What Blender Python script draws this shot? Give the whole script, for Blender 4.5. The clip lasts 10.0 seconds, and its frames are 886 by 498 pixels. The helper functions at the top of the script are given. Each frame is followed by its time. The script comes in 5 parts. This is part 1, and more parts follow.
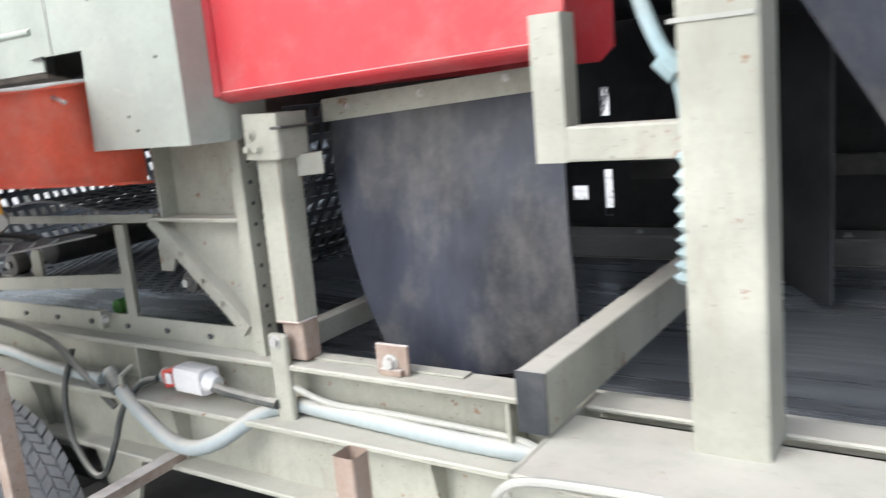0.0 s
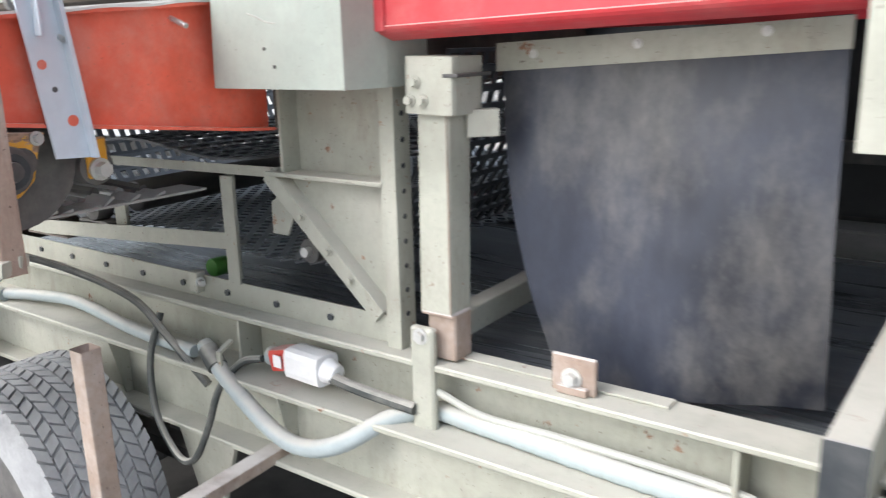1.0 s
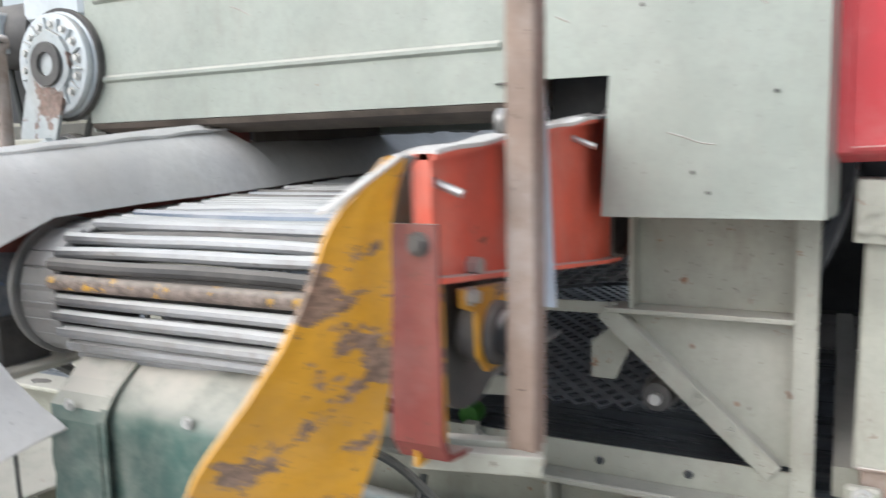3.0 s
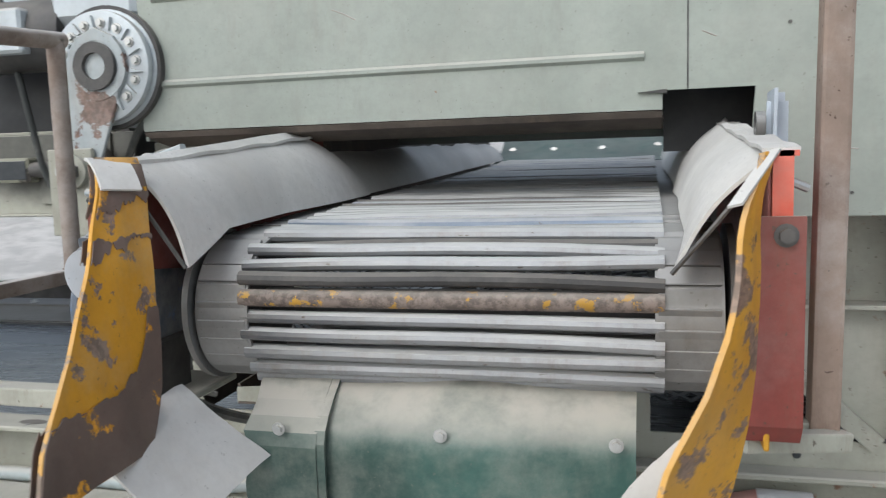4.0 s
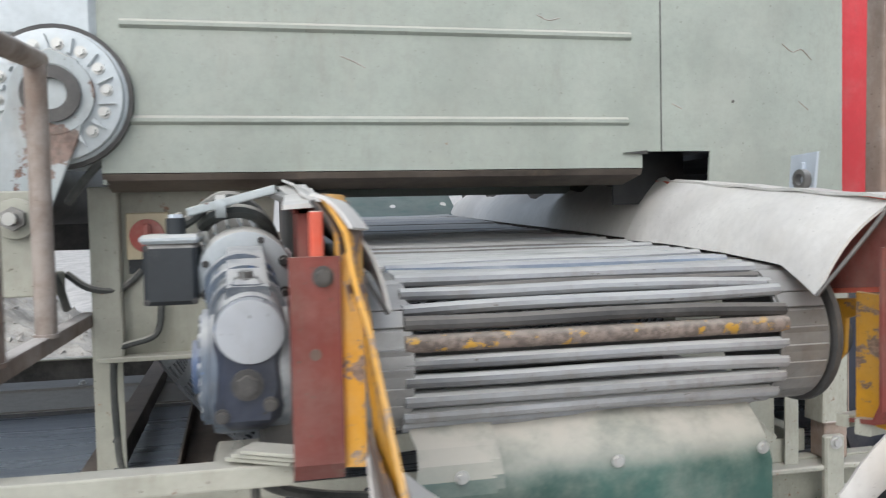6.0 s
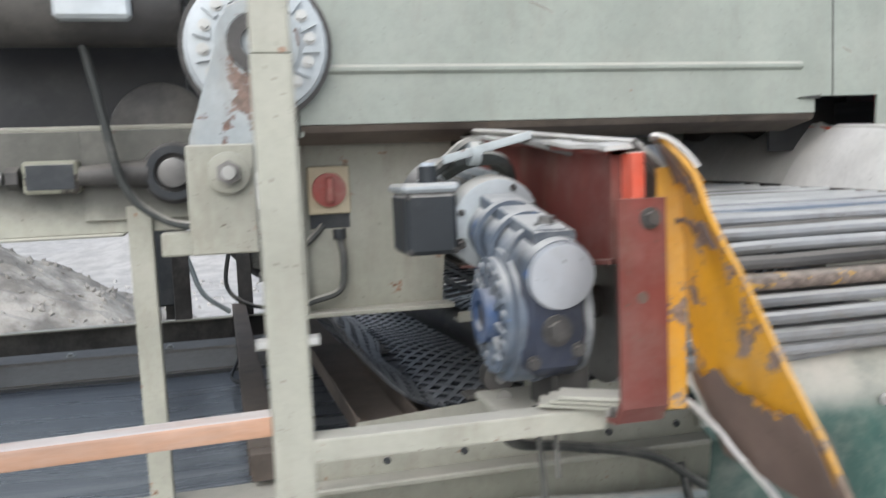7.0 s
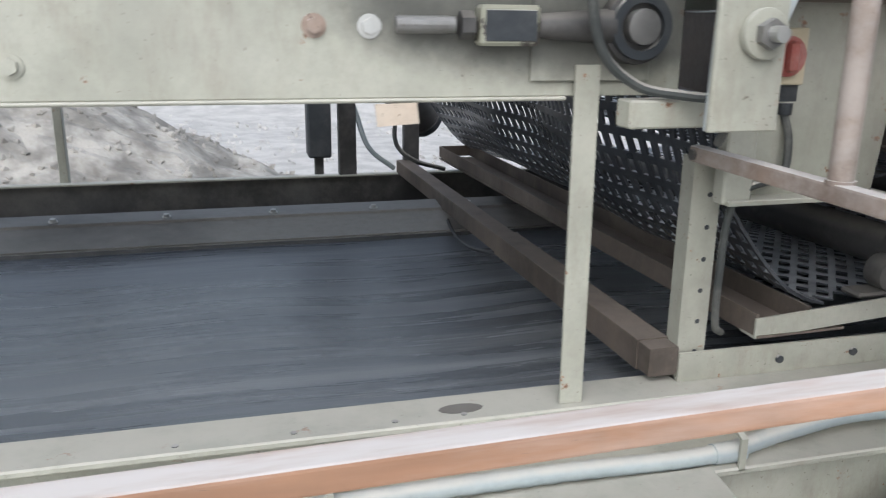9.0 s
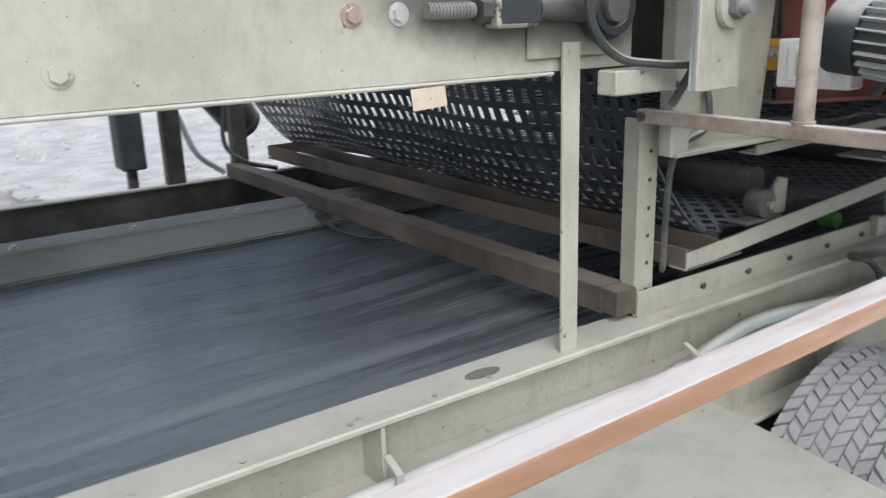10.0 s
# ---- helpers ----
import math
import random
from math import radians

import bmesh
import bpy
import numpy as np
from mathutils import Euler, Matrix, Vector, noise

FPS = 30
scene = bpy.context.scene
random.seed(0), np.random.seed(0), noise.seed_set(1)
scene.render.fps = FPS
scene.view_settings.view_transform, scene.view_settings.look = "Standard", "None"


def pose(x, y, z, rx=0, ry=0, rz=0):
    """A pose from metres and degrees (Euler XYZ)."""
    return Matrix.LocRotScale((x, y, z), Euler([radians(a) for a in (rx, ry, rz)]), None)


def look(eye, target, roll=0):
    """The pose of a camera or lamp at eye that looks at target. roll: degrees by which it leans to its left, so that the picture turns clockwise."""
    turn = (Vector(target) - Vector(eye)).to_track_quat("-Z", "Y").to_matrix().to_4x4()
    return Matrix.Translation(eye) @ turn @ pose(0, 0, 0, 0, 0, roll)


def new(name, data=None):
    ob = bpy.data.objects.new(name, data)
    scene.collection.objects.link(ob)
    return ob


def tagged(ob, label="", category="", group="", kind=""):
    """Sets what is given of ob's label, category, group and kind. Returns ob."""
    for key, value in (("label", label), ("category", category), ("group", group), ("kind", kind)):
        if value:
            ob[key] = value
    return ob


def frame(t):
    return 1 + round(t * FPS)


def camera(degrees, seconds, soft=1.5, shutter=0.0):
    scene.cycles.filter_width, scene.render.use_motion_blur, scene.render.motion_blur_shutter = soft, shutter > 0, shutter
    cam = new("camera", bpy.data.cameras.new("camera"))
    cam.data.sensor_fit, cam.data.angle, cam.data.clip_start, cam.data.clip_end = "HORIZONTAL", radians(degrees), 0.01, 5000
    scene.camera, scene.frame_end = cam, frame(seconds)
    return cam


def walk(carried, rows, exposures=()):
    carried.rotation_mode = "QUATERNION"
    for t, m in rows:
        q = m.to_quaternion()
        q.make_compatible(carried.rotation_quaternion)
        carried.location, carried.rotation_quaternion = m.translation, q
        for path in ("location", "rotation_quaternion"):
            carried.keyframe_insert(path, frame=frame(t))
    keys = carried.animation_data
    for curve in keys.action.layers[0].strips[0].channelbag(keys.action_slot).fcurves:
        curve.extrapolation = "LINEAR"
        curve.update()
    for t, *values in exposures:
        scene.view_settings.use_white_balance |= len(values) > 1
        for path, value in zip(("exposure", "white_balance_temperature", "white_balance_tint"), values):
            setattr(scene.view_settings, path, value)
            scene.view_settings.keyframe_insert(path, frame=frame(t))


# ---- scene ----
cam = camera(57.6, 10.0, 1.2, 0.5)
PATH = [
    (0, (-0.078, -0.126, 1.855), (-1.164, 1.511, 1.478), -5.2),
    (0.5, (-0.324, -0.042, 1.84), (-1.507, 1.516, 1.422), -3.1),
    (1, (-0.626, 0.031, 1.87), (-1.764, 1.601, 1.378), -1.4),
    (1.5, (-0.869, 0.096, 1.862), (-2.112, 1.596, 1.409), -1.3),
    (2, (-1.122, 0.075, 1.867), (-2.355, 1.604, 1.494), 0.1),
    (2.5, (-1.405, -0.136, 1.925), (-2.408, 1.556, 1.565), 0.3),
    (3, (-1.752, -0.311, 1.942), (-2.672, 1.446, 1.68), -1.6),
    (3.2, (-1.909, -0.332, 1.935), (-2.814, 1.435, 1.694), -2.0),
    (4.3, (-2.604, -0.63, 1.93), (-2.888, 1.339, 1.72), -1.8),
    (4.5, (-2.7, -0.605, 1.914), (-2.864, 1.38, 1.73), -2.2),
    (5, (-2.888, -0.535, 1.915), (-2.822, 1.46, 1.802), -2.2),
    (5.2, (-2.962, -0.553, 1.925), (-2.807, 1.438, 1.826), -2.1),
    (6.3, (-3.536, -0.654, 1.911), (-3.072, 1.289, 1.817), -1.5),
    (6.5, (-3.623, -0.621, 1.907), (-3.15, 1.32, 1.803), -1.8),
    (7, (-3.893, -0.506, 1.903), (-3.41, 1.426, 1.719), -2.4),
    (7.5, (-4.168, -0.461, 1.907), (-3.537, 1.404, 1.56), -1.5),
    (7.8, (-4.29, -0.468, 1.921), (-3.745, 1.407, 1.492), -1.2),
    (8, (-4.389, -0.393, 1.94), (-3.863, 1.473, 1.451), -1.5),
    (8.5, (-4.583, -0.144, 1.978), (-4.174, 1.739, 1.44), -1.0),
    (9, (-4.806, -0.011, 1.94), (-4.316, 1.85, 1.395), 0.7),
    (9.5, (-5.16, 0.045, 1.946), (-4.33, 1.773, 1.375), 1.4),
    (10, (-5.394, 0.16, 1.926), (-4.304, 1.74, 1.368), -1.8),
]
walk(cam, [(t, look(eye, target, roll)) for t, eye, target, roll in PATH],
     exposures=[(0, 0.64, 6000, 10), (1, 0.78, 6000, 10), (2, 0.74, 6000, 10), (2.5, 0.54, 6000, 10), (3.2, 0.15, 6000, 10), (4.3, -0.33, 5950, 8), (5.2, -0.18, 5950, 8), (6.5, -0.16, 6000, 10), (7.5, 0.0, 6000, 10), (9, 0.0, 5900, 10), (10, 0.08, 5900, 10)])

# ---- light ----
world = bpy.data.worlds.new("world")
scene.world = world
world.use_nodes = True
wn = world.node_tree
bg = wn.nodes["Background"]
sky = wn.nodes.new("ShaderNodeTexSky")
sky.sky_type = "NISHITA"
sky.sun_disc = False
sky.sun_elevation = radians(42)
sky.sun_rotation = radians(205)
sky.dust_density = 4.0
sky.air_density = 1.5
haze = wn.nodes.new("ShaderNodeHueSaturation")
haze.inputs["Saturation"].default_value = 0.45
wn.links.new(sky.outputs[0], haze.inputs["Color"])
wn.links.new(haze.outputs[0], bg.inputs[0])
bg.inputs[1].default_value = 0.21
sun_data = bpy.data.lights.new("sun", "SUN")
sun_data.energy = 0.7
sun_data.angle = radians(60)
sun_data.color = (1.0, 0.985, 0.96)
sun = new("sun", sun_data)
sun.matrix_world = look((-6, -13, 13), (0, 0, 0))


# ---- materials ----
def material(name, base, rough=0.6, metal=0.0, tone=0.12, grain=60.0, bump=0.15, dust=0.0, dust_col=(0.55, 0.52, 0.46), up=True,
             chips=0.0, chip_col=(0.16, 0.08, 0.045), chip_scale=7.0, streak=(1, 1, 1), smear=0.0, spec=0.4, grime=0.0, grime_col=(0.17, 0.13, 0.09), dark_area=None):
    """Procedural surface: tone drift, fine grain, settled dust, chipped or stained patches."""
    m = bpy.data.materials.new(name)
    m.use_nodes = True
    nt = m.node_tree
    N, L = nt.nodes.new, nt.links.new
    bsdf = nt.nodes["Principled BSDF"]
    geo = N("ShaderNodeNewGeometry")
    pos = N("ShaderNodeMapping")
    pos.inputs["Scale"].default_value = streak
    L(geo.outputs["Position"], pos.inputs["Vector"])

    def noise_tex(scale, detail=5.0, rough_n=0.6):
        n = N("ShaderNodeTexNoise")
        n.inputs["Scale"].default_value = scale
        n.inputs["Detail"].default_value = detail
        n.inputs["Roughness"].default_value = rough_n
        L(pos.outputs[0], n.inputs["Vector"])
        return n.outputs["Fac"]

    def ramp(fac, lo, hi, a=0.0, b=1.0):
        r = N("ShaderNodeMapRange")
        r.interpolation_type = "SMOOTHSTEP"
        L(fac, r.inputs[0])
        for i, v in zip((1, 2, 3, 4), (lo, hi, a, b)):
            r.inputs[i].default_value = v
        return r.outputs[0]

    def mul(a, b, op="MULTIPLY", clamp=True):
        x = N("ShaderNodeMath")
        x.operation = op
        x.use_clamp = clamp
        for i, v in enumerate((a, b)):
            if isinstance(v, (int, float)):
                x.inputs[i].default_value = v
            else:
                L(v, x.inputs[i])
        return x.outputs[0]

    def mix(fac, a, b):
        x = N("ShaderNodeMix")
        x.data_type = "RGBA"
        for i, v in ((0, fac), (6, a), (7, b)):
            if isinstance(v, (int, float)):
                x.inputs[i].default_value = v
            elif isinstance(v, tuple):
                x.inputs[i].default_value = (*v, 1)
            else:
                L(v, x.inputs[i])
        return x.outputs[2]

    dark = tuple(c * (1 - tone * 1.6) for c in base)
    light = tuple(min(0.9, c * (1 + tone)) for c in base)
    big, fine = noise_tex(2.3, 4), noise_tex(grain, 6, 0.7)
    col = mix(ramp(big, 0.35, 0.65), dark, light)
    col = mix(mul(ramp(fine, 0.35, 0.75), 0.35), col, tuple(c * 0.72 for c in base))
    rough_v = ramp(big, 0.3, 0.7, max(0.05, rough - 0.08), min(1, rough + 0.08))
    if chips:
        c = noise_tex(chip_scale, 9, 0.68)
        mask = ramp(c, 0.69 - 0.2 * chips, 0.715 - 0.2 * chips)
        col = mix(mask, col, mix(ramp(fine, 0.4, 0.6), chip_col, tuple(v * 1.9 for v in chip_col)))
        rough_v = mul(rough_v, mul(mask, 0.25), "ADD")
    if grime:
        tall = N("ShaderNodeMapping")
        tall.inputs["Scale"].default_value = (1, 1, 0.28)
        L(geo.outputs["Position"], tall.inputs["Vector"])
        g = N("ShaderNodeTexNoise")
        g.inputs["Scale"].default_value = 17
        g.inputs["Detail"].default_value = 9
        g.inputs["Roughness"].default_value = 0.75
        L(tall.outputs[0], g.inputs["Vector"])
        g2 = noise_tex(1.7, 3)
        col = mix(mul(mul(ramp(g.outputs["Fac"], 0.45, 0.75), ramp(g2, 0.3, 0.7, 0.3, 1.0)), grime), col, grime_col)
        speck = noise_tex(95, 2)
        col = mix(mul(ramp(speck, 0.68, 0.74), min(1, grime * 1.6)), col, tuple(c * 0.5 for c in grime_col))
    if dark_area:
        # a dark patch round one spot: centre x, z, half width, half height
        axes = N("ShaderNodeSeparateXYZ")
        L(geo.outputs["Position"], axes.inputs[0])
        across = mul(mul(axes.outputs[0], -dark_area[0], "ADD", False), 1 / dark_area[2], clamp=False)
        upward = mul(mul(axes.outputs[2], -dark_area[1], "ADD", False), 1 / dark_area[3], clamp=False)
        far = mul(mul(across, across, clamp=False), mul(upward, upward, clamp=False), "ADD", False)
        wide = mul(far, mul(noise_tex(6, 8, 0.7), 1.2), "ADD", False)
        col = mix(mul(ramp(wide, 1.25, 2.3, 1.0, 0.0), 0.85), col, (0.06, 0.06, 0.055))
    if smear:
        s = noise_tex(3.1, 8, 0.72)
        col = mix(mul(ramp(s, 0.42, 0.68), smear), col, dust_col)
    if dust:
        patch = ramp(noise_tex(11, 6), 0.25, 0.6, 0.45, 1.0)
        if up:
            sep = N("ShaderNodeSeparateXYZ")
            L(geo.outputs["Normal"], sep.inputs[0])
            amount = mul(ramp(sep.outputs[2], 0.25, 0.85), mul(patch, dust))
        else:
            amount = mul(patch, dust)
        col = mix(amount, col, dust_col)
        rough_v = mul(rough_v, mul(amount, 0.3), "ADD")
    L(col, bsdf.inputs["Base Color"])
    L(rough_v, bsdf.inputs["Roughness"])
    bsdf.inputs["Metallic"].default_value = metal
    bsdf.inputs["Specular IOR Level"].default_value = spec
    if bump:
        b = N("ShaderNodeBump")
        b.inputs["Strength"].default_value = bump
        b.inputs["Distance"].default_value = 0.002
        L(fine, b.inputs["Height"])
        L(b.outputs[0], bsdf.inputs["Normal"])
    return m


DUST = (0.50, 0.47, 0.41)
M = {
    "paint": material("pale_green_paint", (0.365, 0.365, 0.305), 0.5, grime=0.5, dust=0.75, dust_col=(0.50, 0.48, 0.42), chips=0.27, chip_scale=17, smear=0.3),
    "panel": material("grey_green_panel_paint", (0.335, 0.365, 0.32), 0.42, grime=0.22, tone=0.08, dust=0.6, chips=0.05, chip_scale=9, smear=0.12, bump=0.06),
    "red": material("red_paint", (0.54, 0.042, 0.052), 0.45, grime=0.12, tone=0.1, dust=0.5, smear=0.12, bump=0.06),
    "orange": material("orange_red_paint", (0.76, 0.125, 0.068), 0.5, grime=0.2, tone=0.15, dust=0.9, smear=0.22, chips=0.12, bump=0.08),
    "oldred": material("rusty_red_primer", (0.20, 0.048, 0.038), 0.7, grime=0.55, tone=0.22, dust=0.75, smear=0.12, chips=0.3, chip_col=(0.10, 0.055, 0.04)),
    "yellow": material("worn_yellow_paint", (0.64, 0.31, 0.015), 0.5, tone=0.1, dust=0.5, chips=0.66, chip_col=(0.15, 0.105, 0.085), chip_scale=13, smear=0.3, dust_col=(0.52, 0.45, 0.32), grime=0.35),
    "yellow2": material("scuffed_yellow_paint", (0.66, 0.33, 0.02), 0.5, tone=0.1, dust=0.5, chips=0.70, chip_col=(0.17, 0.11, 0.075), chip_scale=8, smear=0.1, grime=0.35, streak=(1, 0.7, 1.5)),
    "rust": material("rusty_tube_steel", (0.26, 0.195, 0.155), 0.8, tone=0.25, dust=0.95, dust_col=(0.58, 0.545, 0.51), smear=0.4, grime=0.5, grime_col=(0.12, 0.07, 0.045)),
    "orangewood": material("weathered_orange_tube_paint", (0.43, 0.24, 0.145), 0.75, tone=0.25, grime=0.3, dust=0.97, dust_col=(0.62, 0.58, 0.55), smear=0.25, streak=(0.5, 3, 3)),
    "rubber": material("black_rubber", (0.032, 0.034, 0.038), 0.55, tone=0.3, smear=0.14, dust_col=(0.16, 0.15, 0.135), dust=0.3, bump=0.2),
    "curtain": material("dusty_rubber_curtain", (0.026, 0.030, 0.044), 0.42, tone=0.35, smear=0.5, grime=0.3, grime_col=(0.10, 0.10, 0.105), dust_col=(0.17, 0.16, 0.145), streak=(1, 1, 0.6), bump=0.25),
    "belt": material("worn_rubber_belt", (0.115, 0.125, 0.138), 0.30, tone=0.25, chips=0.30, chip_scale=9, chip_col=(0.17, 0.175, 0.18), smear=0.5, dust_col=(0.27, 0.28, 0.29), streak=(0.3, 5.0, 1), bump=0.5, grain=25, spec=0.6),
    "plastic": material("dusty_plastic_sheet", (0.64, 0.625, 0.595), 0.65, tone=0.1, grime=0.2, smear=0.5, dust_col=(0.58, 0.55, 0.5), bump=0.1),
    "greenclean": material("dark_green_worn_sheet", (0.035, 0.085, 0.075), 0.5, tone=0.25, dust=0.35, smear=0.2, grime=0.3, dust_col=(0.30, 0.31, 0.29)),
    "green": material("dark_green_sheet", (0.038, 0.09, 0.075), 0.4, tone=0.25, dust=0.97, smear=0.28, grime=0.3, grime_col=(0.25, 0.25, 0.22), dust_col=(0.47, 0.44, 0.38)),
    "bar": material("dusty_steel_bar", (0.25, 0.255, 0.265), 0.42, 0.5, tone=0.45, dust=0.95, dust_col=(0.54, 0.54, 0.52), smear=0.35, streak=(0.4, 1, 1), grime=0.6),
    "barblue": material("blue_worn_steel_bar", (0.19, 0.23, 0.29), 0.5, 0.4, grime=0.4, tone=0.2, dust=0.7, dust_col=(0.55, 0.545, 0.53), smear=0.35),
    "barpaint": material("flaking_yellow_bar_paint", (0.50, 0.28, 0.04), 0.5, 0.1, chips=1.42, chip_col=(0.13, 0.105, 0.09), chip_scale=24, dust=0.3, grime=0.4),
    "steel": material("dull_steel", (0.27, 0.265, 0.255), 0.45, 0.6, tone=0.3, dust=0.65, dust_col=(0.46, 0.455, 0.44), smear=0.3, grime=0.4),
    "dark": material("dark_greasy_steel", (0.075, 0.073, 0.072), 0.55, 0.3, tone=0.3, dust=0.6, dust_col=(0.28, 0.26, 0.23), smear=0.3),
    "galv": material("galvanised_steel", (0.60, 0.66, 0.73), 0.5, 0.1, tone=0.15, dust=0.4, smear=0.25, dust_col=(0.62, 0.62, 0.62)),
    "blue": material("dusty_blue_gearbox_paint", (0.125, 0.155, 0.20), 0.5, grime=0.75, grime_col=(0.05, 0.048, 0.045), tone=0.35, dust=0.97, smear=0.65, dust_col=(0.47, 0.47, 0.455), chips=0.5, chip_scale=11, chip_col=(0.05, 0.10, 0.22)),
    "bluehub": material("scuffed_blue_paint", (0.055, 0.10, 0.21), 0.45, tone=0.3, dust=0.7, smear=0.6, dust_col=(0.36, 0.36, 0.36), grime=0.3),
    "darkpatched": material("dark_patched_pale_green_paint", (0.365, 0.365, 0.305), 0.42, grime=0.5, dust=0.75, dust_col=(0.50, 0.48, 0.42), chips=0.2, smear=0.16, dark_area=(-4.12, 2.04, 0.50, 0.19)),
    "bare": material("bare_rusty_plate", (0.155, 0.108, 0.088), 0.65, grime=0.35, tone=0.25, dust=0.5, smear=0.25, dust_col=(0.30, 0.25, 0.21), chips=0.5, chip_scale=7, chip_col=(0.42, 0.20, 0.02)),
    "gear": material("dusty_grey_gearbox_paint", (0.40, 0.44, 0.45), 0.5, tone=0.15, dust=0.8, smear=0.25, chips=0.62, chip_col=(0.12, 0.075, 0.06), grime=0.4),
    "cap": material("scuffed_bright_metal", (0.66, 0.69, 0.73), 0.35, 0.35, tone=0.2, smear=0.35, dust_col=(0.40, 0.40, 0.39), grime=0.35),
    "conduit": material("pale_grey_conduit", (0.34, 0.385, 0.39), 0.6, tone=0.1, dust=0.8, smear=0.2),
    "cable": material("dark_cable", (0.045, 0.05, 0.048), 0.6, dust=0.7, smear=0.2),
    "white": material("white_plastic", (0.75, 0.74, 0.74), 0.45, tone=0.05, smear=0.1),
    "redplastic": material("red_plastic", (0.55, 0.06, 0.04), 0.4, tone=0.08, dust=0.5),
    "dial": material("faded_red_plastic", (0.36, 0.07, 0.055), 0.5, tone=0.1, smear=0.3, grime=0.3),
    "dustbed": material("caked_grey_dust", (0.50, 0.505, 0.50), 0.9, tone=0.25, smear=0.5, dust_col=(0.60, 0.60, 0.585), grime=0.45, grime_col=(0.14, 0.16, 0.18), streak=(0.5, 3, 1)),
    "black": material("black_plastic", (0.03, 0.035, 0.04), 0.5, dust=0.85, smear=0.1, dust_col=(0.5, 0.48, 0.45)),
    "label": material("yellow_grey_plate", (0.58, 0.50, 0.34), 0.5, smear=0.2),
    "tyre": material("dusty_tyre_rubber", (0.27, 0.27, 0.275), 0.85, tone=0.25, dust=0.9, dust_col=(0.42, 0.42, 0.415), smear=0.7),
    "skirt": material("dusty_grey_rubber_strip", (0.22, 0.215, 0.205), 0.7, tone=0.25, smear=0.4, dust_col=(0.30, 0.29, 0.27), streak=(0.5, 1, 1)),
    "bluedark": material("greasy_dark_blue_paint", (0.035, 0.045, 0.075), 0.4, tone=0.4, dust=0.9, smear=0.13, grime=0.5, grime_col=(0.04, 0.035, 0.03), dust_col=(0.25, 0.245, 0.24), chips=0.2, chip_col=(0.03, 0.03, 0.03)),
    "case": material("pale_silver_gear_paint", (0.50, 0.54, 0.56), 0.45, 0.2, tone=0.12, dust=0.8, smear=0.2, chips=0.2, chip_col=(0.16, 0.10, 0.085)),
    "mesh": material("black_rubber_screen", (0.045, 0.05, 0.058), 0.32, dust=0.95, dust_col=(0.40, 0.415, 0.43), smear=0.2, spec=0.6),
    "gravel": material("pale_gravel", (0.52, 0.50, 0.47), 0.95, tone=0.12, grain=22, bump=1.0, smear=0.15, grime=0.45, grime_col=(0.27, 0.25, 0.23), dust_col=(0.56, 0.54, 0.51)),
    "heap": material("grey_brown_crushed_stone", (0.37, 0.35, 0.315), 0.95, tone=0.3, grain=18, bump=1.0, smear=0.2, grime=0.5),
    "soil": material("dark_grit", (0.06, 0.055, 0.05), 0.95, tone=0.3, grain=30, bump=1.0),
    "rope": material("frayed_blue_rope", (0.30, 0.40, 0.42), 0.9, tone=0.2, smear=0.3),
    "bolt": material("zinc_bolt", (0.55, 0.55, 0.53), 0.4, 0.7, tone=0.15, dust=0.5),
    "chain": material("pale_old_cable", (0.40, 0.40, 0.36), 0.7, smear=0.2),
    "lime": material("green_plastic", (0.10, 0.30, 0.06), 0.5),
    "greasepaint": material("grease_stained_paint", (0.30, 0.30, 0.235), 0.45, chips=0.75, chip_col=(0.05, 0.045, 0.04), chip_scale=9, smear=0.3, dust_col=(0.2, 0.18, 0.15)),
    "traydust": material("brown_dusty_paint", (0.105, 0.085, 0.07), 0.7, tone=0.3, dust=0.5, dust_col=(0.26, 0.22, 0.185), smear=0.3, grime=0.6),
    "paper": material("stained_paper_tag", (0.46, 0.38, 0.30), 0.85, tone=0.2, smear=0.3, grime=0.4),
}

# ---- mesh tools ----
ORIGIN = {}


def thing(name, base, label, category="", group="", kind="", shift=(0, 0, 0)):
    """An Empty at base; shift sets the whole thing off by that much."""
    ob = new(name)
    ob.location = Vector(base) + Vector(shift)
    ob.empty_display_size = 0.05
    ORIGIN[ob.name] = Vector(base)
    return tagged(ob, label, category, group, kind)


def part(name, bm, mat, parent=None, label="", smooth=False):
    """Links bm, given in world metres, as one mesh under parent."""
    origin = ORIGIN[parent.name] if parent else Vector((0, 0, 0))
    bmesh.ops.recalc_face_normals(bm, faces=bm.faces)
    me = bpy.data.meshes.new(name)
    for v in bm.verts:
        v.co -= origin
    bm.to_mesh(me)
    bm.free()
    me.materials.append(M[mat] if isinstance(mat, str) else mat)
    if smooth:
        for p in me.polygons:
            p.use_smooth = True
        me.set_sharp_from_angle(angle=radians(35))
    ob = new(name, me)
    if parent:
        ob.parent = parent
    ORIGIN[ob.name] = origin
    if label:
        tagged(ob, label)
    return ob


def solo(name, bm, mat, label, category="", group="", kind="", smooth=False):
    return tagged(part(name, bm, mat, None, "", smooth), label, category, group, kind)


def bevelled(bm, geom_edges, w, seg=1):
    bmesh.ops.bevel(bm, geom=geom_edges, offset=w, segments=seg, affect="EDGES", profile=0.6)


